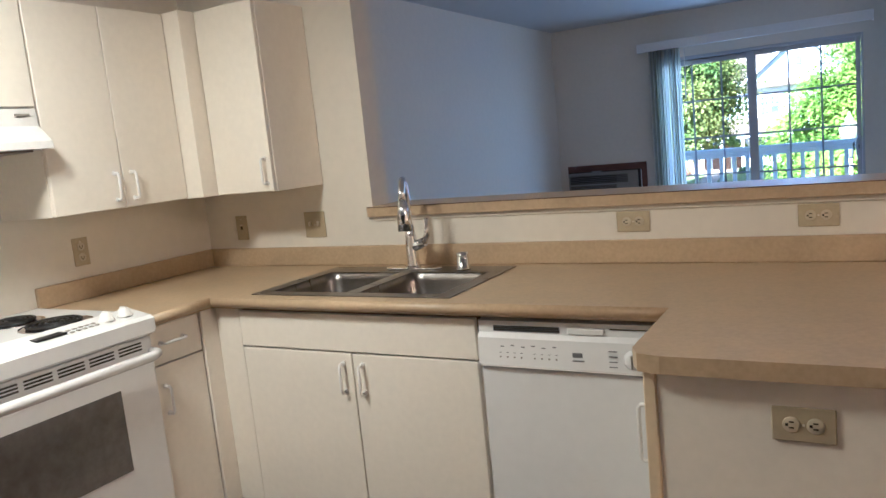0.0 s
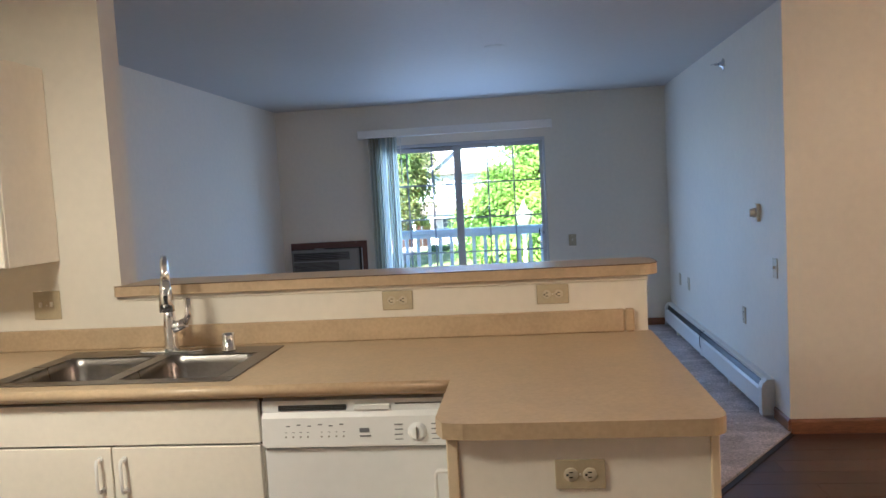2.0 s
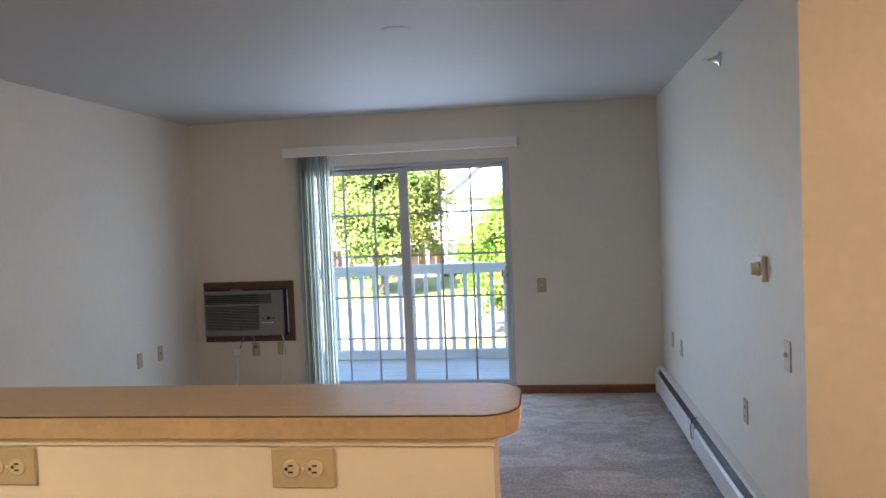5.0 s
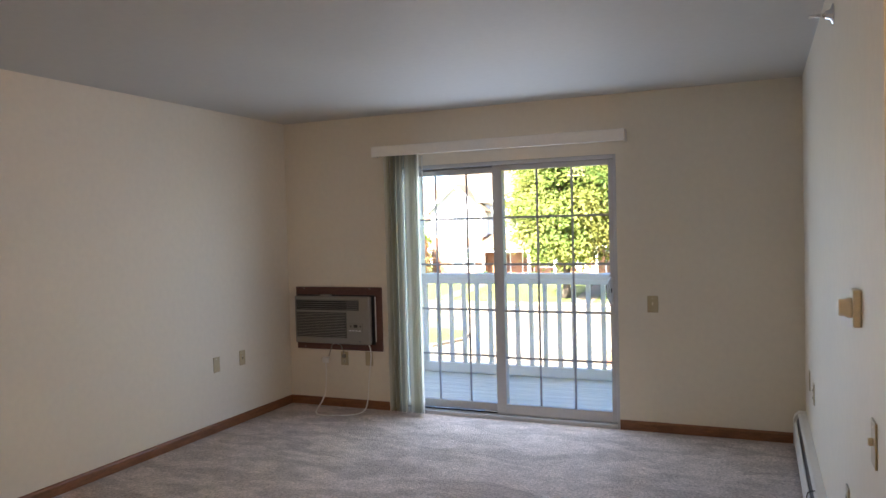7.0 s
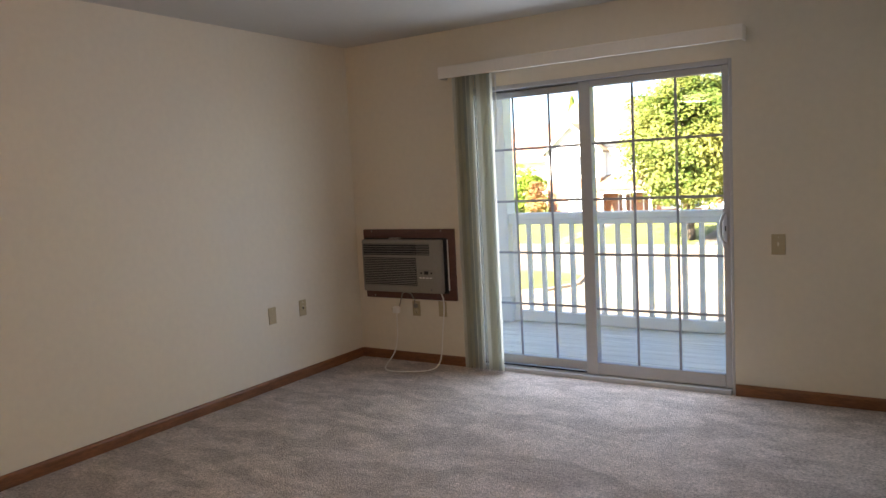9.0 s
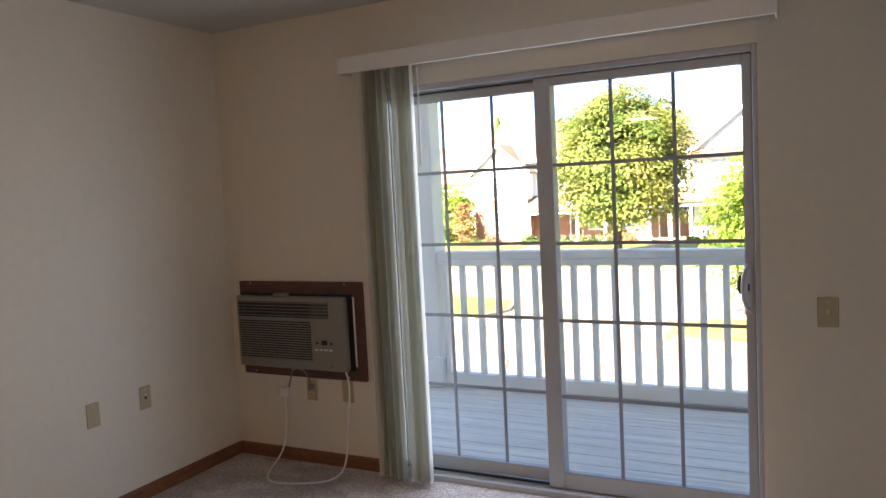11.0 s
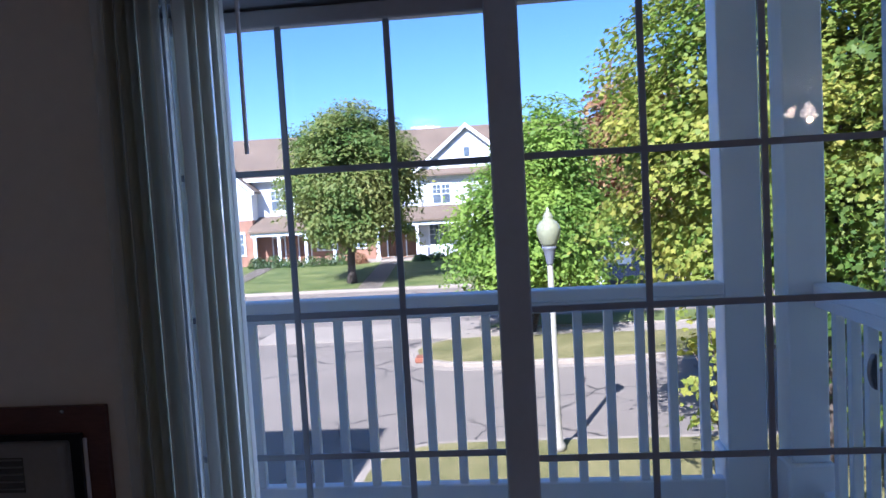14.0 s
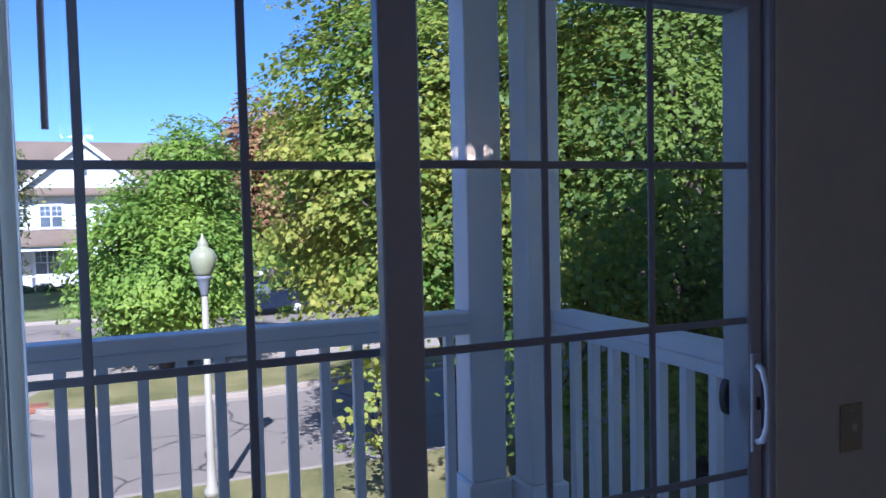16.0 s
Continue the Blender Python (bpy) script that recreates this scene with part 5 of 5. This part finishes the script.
ct = thing("conifer_tree", (-34.0, 88.0, -2.2), "dark conifer behind the roofs", "tree")
part("trunk", add_tube(bmesh.new(), [(-34, 88, -2.2), (-34, 88, 10.2)], [0.25, 0.04], 8), BARK, ct)
rg = np.random.default_rng(5)
hz = rg.random(2600) ** 0.7
an = rg.random(2600) * math.tau
rr_ = (1 - hz) * 3.2 * (0.4 + 0.6 * rg.random(2600)) + 0.1
cc = np.stack([-34 + np.cos(an) * rr_, 88 + np.sin(an) * rr_, -0.5 + hz * 11.2], 1)
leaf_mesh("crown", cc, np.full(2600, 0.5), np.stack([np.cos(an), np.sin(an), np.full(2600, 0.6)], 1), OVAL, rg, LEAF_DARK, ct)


def shrub(x, y, r, h, seed, material=None, label="clipped green shrub beside the house"):
    rng = np.random.default_rng(seed)
    z = ground_z(y)
    t = thing("shrub", (x, y, z), label, "shrub", "house shrubs")
    n = 520
    d = rng.normal(size=(n, 3))
    d[:, 2] = np.abs(d[:, 2])
    d /= np.linalg.norm(d, axis=1, keepdims=True)
    p = np.array((x, y, z)) + d * np.array((r, r * 0.8, h)) * (rng.random(n) ** 0.3)[:, None]
    part("stem", add_tube(bmesh.new(), [(x, y, z), (x, y, z + h * 0.6)], [0.05, 0.02], 6), BARK, t)
    leaf_mesh("foliage", p, np.full(n, 0.17), d + rng.normal(size=(n, 3)) * 0.4, OVAL, rng, material or SHRUB, t)


for i, (x, r, h) in enumerate(((-22.0, 0.9, 0.6), (-20.6, 0.9, 0.9), (-17.3, 0.8, 0.9), (-16.0, 0.9, 1.0), (-14.8, 1.0, 0.7), (-13.0, 1.3, 0.8), (-11.2, 1.3, 0.9), (-9.6, 0.8, 0.9), (-4.9, 0.7, 0.5), (-3.7, 0.8, 0.6), (-2.4, 0.7, 0.5), (-0.9, 0.9, 0.7))):
    shrub(x, 52.6, r, h, 30 + i, LEAF_RED if i in (1, 7) else None, "rust-coloured shrub beside the porch" if i in (1, 7) else "clipped green shrub beside the house")


# ---- houses ----
def gable_block(parent, name, x0, x1, y0, y1, eave, apex, wall_mat, roof_mat, z0, over=0.35, front_trim=True):
    """A gabled block whose ridge runs away from the street: wall with its gable, two roof slopes, rake boards."""
    xm = (x0 + x1) / 2
    part(name, add_prism(bmesh.new(), [(x0, z0), (x1, z0), (x1, eave), (xm, apex), (x0, eave)], "y", y0, y1), wall_mat, parent)
    sl = (apex - eave) / (xm - x0)
    for s, xe in ((-1, x0), (1, x1)):
        xo, zo = xe + s * over, eave - over * sl
        part("roof_slope", add_prism(bmesh.new(), [(xm, apex + 0.02), (xo, zo + 0.02), (xo, zo + 0.17), (xm, apex + 0.2)], "y", y0 - over, y1), roof_mat, parent)
        part("rake_board", add_prism(bmesh.new(), [(xm, apex - 0.12), (xo, zo - 0.12), (xo, zo + 0.19), (xm, apex + 0.21)], "y", y0 - over - 0.05, y0 - over + 0.0), TRIM, parent)


def house_window(parent, x0, x1, z0, z1, y, cols=2):
    w = box("window", (x0 - 0.1, y - 0.05, z0 - 0.1), (x1 + 0.1, y + 0.02, z1 + 0.1), TRIM, parent, 0.01)
    cw = (x1 - x0) / cols
    for i in range(cols):
        a, b, zm = x0 + i * cw + 0.05, x0 + (i + 1) * cw - 0.05, (z0 + z1) / 2
        for q0, q1 in ((z0 + 0.05, zm - 0.03), (zm + 0.03, z1 - 0.05)):
            box("pane", (a, y - 0.06, q0), (b, y - 0.045, q1), DARKGLASS, w)
        box("muntin", ((a + b) / 2 - 0.015, y - 0.068, zm), ((a + b) / 2 + 0.015, y - 0.058, z1 - 0.05), TRIM, w)
        box("muntin", (a, y - 0.069, (zm + z1) / 2 - 0.015), (b, y - 0.059, (zm + z1) / 2 + 0.015), TRIM, w)


def house_door(parent, x0, x1, z0, z1, y):
    d = box("door", (x0 - 0.1, y - 0.06, z0), (x1 + 0.1, y + 0.02, z1 + 0.1), TRIM, parent, 0.01)
    box("leaf", (x0, y - 0.08, z0 + 0.03), (x1, y - 0.055, z1 - 0.38), DOORW, d, 0.01, "brown door leaf")
    for i in range(3):
        w = (x1 - x0) / 3
        box("transom_pane", (x0 + i * w + 0.02, y - 0.075, z1 - 0.30), (x0 + (i + 1) * w - 0.02, y - 0.055, z1 - 0.03), DARKGLASS, d)
    for i in range(2):
        box("leaf_panel", (x0 + 0.12, y - 0.09, z0 + 0.25 + i * 0.85), (x1 - 0.12, y - 0.078, z0 + 0.95 + i * 0.85), DOORW, d, 0.02)


def porch(parent, x0, x1, y0, y1, top, eave, z0, posts):
    part("porch_roof", add_prism(bmesh.new(), [(y1, top), (y1, eave), (y0 - 0.3, eave), (y0 - 0.3, eave + 0.14)], "x", x0 - 0.25, x1 + 0.25), SHINGLE, parent)
    box("porch_beam", (x0 - 0.1, y0 - 0.1, eave - 0.3), (x1 + 0.1, y0 + 0.15, eave - 0.005), TRIM, parent, 0.01)
    box("porch_floor", (x0, y0 - 0.2, z0 - 0.4), (x1, y1, z0 + 0.12), CONCRETE, parent, 0.02)
    for x in posts:
        p = box("porch_post", (x - 0.12, y0 - 0.1, z0 + 0.12), (x + 0.12, y0 + 0.12, eave - 0.3), TRIM, parent, 0.02)
        box("post_base", (x - 0.16, y0 - 0.14, z0 + 0.12), (x + 0.16, y0 + 0.16, z0 + 0.35), TRIM, p, 0.01)


HB = -2.45
h = thing("row_house", (-9, 61, HB), "white-sided two-storey row house with brown roofs and porches", "house")
box("wall", (-22.6, 56.0, HB - 0.3), (26, 66, 4.35), SIDING, h)
box("brick_wall", (-22.65, 55.9, HB - 0.3), (-5.2, 56.0, 0.35), BRICKM, h)
part("roof", add_prism(bmesh.new(), [(55.4, 4.2), (61, 7.75), (66.6, 4.2), (66.6, 4.38), (61, 7.95), (55.4, 4.38)], "x", -22.9, 26.4), SHINGLE, h)
box("fascia", (-22.9, 55.3, 4.12), (26.4, 55.4, 4.40), TRIM, h)
part("gable_end", add_prism(bmesh.new(), [(56, 4.3), (66, 4.3), (61, 7.7)], "x", -22.6, -22.4), SIDING, h)
gable_block(h, "wing_wall", -22.95, -18.1, 54.6, 58.0, 3.5, 5.6, SIDING, SHINGLE, 1.15)
box("wing_brick", (-22.9, 54.62, HB - 0.3), (-18.15, 57.9, 1.15), BRICKM, h)
house_window(h, -21.2, -19.7, 1.45, 3.0, 54.6)
house_window(h, -20.9, -18.9, -1.55, 0.15, 54.6)
porch(h, -18.0, -11.4, 53.9, 56.0, 1.35, 0.15, HB, (-17.8, -15.9, -13.8, -11.6))
house_door(h, -17.0, -16.1, HB + 0.12, -0.02, 55.9)
house_door(h, -14.9, -14.0, HB + 0.12, -0.02, 55.9)
house_window(h, -13.4, -11.9, -1.5, -0.1, 55.9)
house_window(h, -17.0, -15.4, 1.75, 3.4, 56.0)
house_window(h, -12.5, -10.9, 1.75, 3.4, 56.0)
gable_block(h, "gable_wall", -5.15, 2.75, 55.0, 60.5, 4.15, 7.4, SIDING, SHINGLE, HB)
box("gable_vent", (-1.42, 54.93, 5.15), (-1.02, 55.0, 5.8), DARKGLASS, h)
part("pent_roof", add_prism(bmesh.new(), [(55.0, 4.3), (54.35, 3.88), (54.35, 3.75), (55.0, 3.75)], "x", -5.4, 3.2), SHINGLE, h)
box("frieze", (-5.2, 54.9, 3.48), (3.0, 54.99, 3.75), TRIM, h)
house_window(h, -4.0, -2.6, 1.63, 3.12, 55.0)
house_window(h, 0.2, 1.6, 1.63, 3.12, 55.0)
porch(h, -9.2, -1.6, 53.2, 55.0, 1.5, 0.45, HB, (-8.1, -6.6, -5.1, -1.8))
house_door(h, -7.8, -6.95, HB + 0.12, 0.05, 55.9)
house_door(h, -6.3, -5.45, HB + 0.12, 0.05, 55.9)
house_window(h, -4.4, -2.9, -1.5, 0.1, 54.99)
house_window(h, -10.9, -9.6, -1.5, -0.1, 55.9)
porch(h, 5.0, 11.5, 53.9, 56.0, 1.35, 0.15, HB, (5.2, 7.2, 9.2, 11.3))
house_window(h, 6.0, 7.6, 1.75, 3.4, 56.0)
for i in range(9):
    box("porch_rail_baluster", (-4.9 + i * 0.34, 53.2, HB + 0.2), (-4.84 + i * 0.34, 53.25, HB + 0.95), TRIM, h)
box("porch_rail", (-5.2, 53.17, HB + 0.92), (-1.9, 53.28, HB + 1.0), TRIM, h)
h.location.z -= 0.6                           # the row stands a little lower than its own datum
h2 = thing("far_house", (-32, 78, -2.3), "far house with a reddish-brown roof", "house")
box("wall", (-42, 74, -2.6), (-27, 84, 3.2), SIDING, h2)
part("roof", add_prism(bmesh.new(), [(73.4, 3.0), (79, 7.4), (84.6, 3.0), (84.6, 3.2), (79, 7.6), (73.4, 3.2)], "x", -42.4, -26.6), REDROOF, h2)
house_window(h2, -31.5, -29.6, -0.5, 1.3, 74.0)
h2.location.z -= 0.75
for x0, x1, xb in ((-17.2, -16.0, -13.8), (-7.9, -6.6, -5.2)):
    wb = bmesh.new()
    vs = []
    for y in (37.55, 46, 51, 53.2):
        f = (y - 37.55) / 15.65
        dx = (1 - f) * (xb - x0) * 0.5
        vs.append([wb.verts.new((x0 + dx, y, ground_z(y) + 0.03)), wb.verts.new((x1 + dx, y, ground_z(y) + 0.03))])
    for a, b in zip(vs, vs[1:]):
        wb.faces.new((a[0], a[1], b[1], b[0]))
    bmesh.ops.solidify(wb, geom=wb.faces[:], thickness=0.08)
    tagged(part("path", wb, CONCRETE), "pale concrete path to the porch", "path", kind="structure")

# ---- parked car behind the trees ----
cx, cy, cz = 7.4, 35.3, ZG + 0.006
t = thing("parked_suv", (cx, cy, cz), "dark blue parked car half hidden by trees", "car")
prof = [(-2.2, 0.35), (-2.25, 0.75), (-2.15, 1.0), (-1.85, 1.62), (-1.6, 1.70), (0.35, 1.70), (0.95, 1.15), (2.0, 1.02), (2.25, 0.8), (2.25, 0.35)]
part("body", add_prism(bmesh.new(), [(cx + a, cz + b) for a, b in prof], "y", cy - 0.9, cy + 0.9, 0.06), CARBLUE, t)
for s in (-0.915, 0.885):
    for a, b in ((-1.75, -0.75), (-0.65, 0.15)):
        box("side_window", (cx + a, cy + s, cz + 1.1), (cx + b, cy + s + 0.03, cz + 1.55), DARKGLASS, t, 0.01)
box("rear_window", (cx - 2.06, cy - 0.7, cz + 1.08), (cx - 1.9, cy + 0.7, cz + 1.5), DARKGLASS, t, 0.02)
for s in (-0.85, 0.65):
    box("tail_lamp", (cx - 2.28, cy + s, cz + 0.75), (cx - 2.15, cy + s + 0.2, cz + 1.0), REDLAMP, t, 0.02, "red tail lamp")
for a in (-1.4, 1.4):
    for s in (-0.95, 0.75):
        w = part("wheel", add_lathe(bmesh.new(), (cx + a, cy + s + 0.2, cz + 0.34), [(0.30, 0), (0.34, 0.03), (0.34, 0.17), (0.30, 0.2), (0, 0.2)], 20, "y"), RUBBER, t)
        part("rim", add_lathe(bmesh.new(), (cx + a, cy + s + 0.205, cz + 0.34), [(0.2, 0), (0.2, 0.21), (0, 0.21)], 16, "y"), METALW, w)

# ---- vinyl planks of kitchen and dining floor ----
rng = random.Random(9)
pw, plen = 0.152, 1.22
y = YS
FLOOR = bpy.data.objects["floor_planks"]
planks = bmesh.new()
while y < YN - 0.001:
    x = -plen * rng.random()
    y1 = min(y + pw, YN)
    while x < XE:
        a, b = max(x, 0.0), min(x + plen, XE)
        if b - a > 0.02:
            near = a < 4.6 and b > 0.5 and y > -8.0
            add_box(planks if not near else (bm := bmesh.new()), (a + 0.0008, y + 0.0008, -0.0085), (b - 0.0008, y1 - 0.0008, -0.001))
            if near:
                part("plank", bm, PLANK, FLOOR)
        x += plen
    y += pw
tagged(part("planks_far", planks, PLANK, FLOOR), kind="stuff")
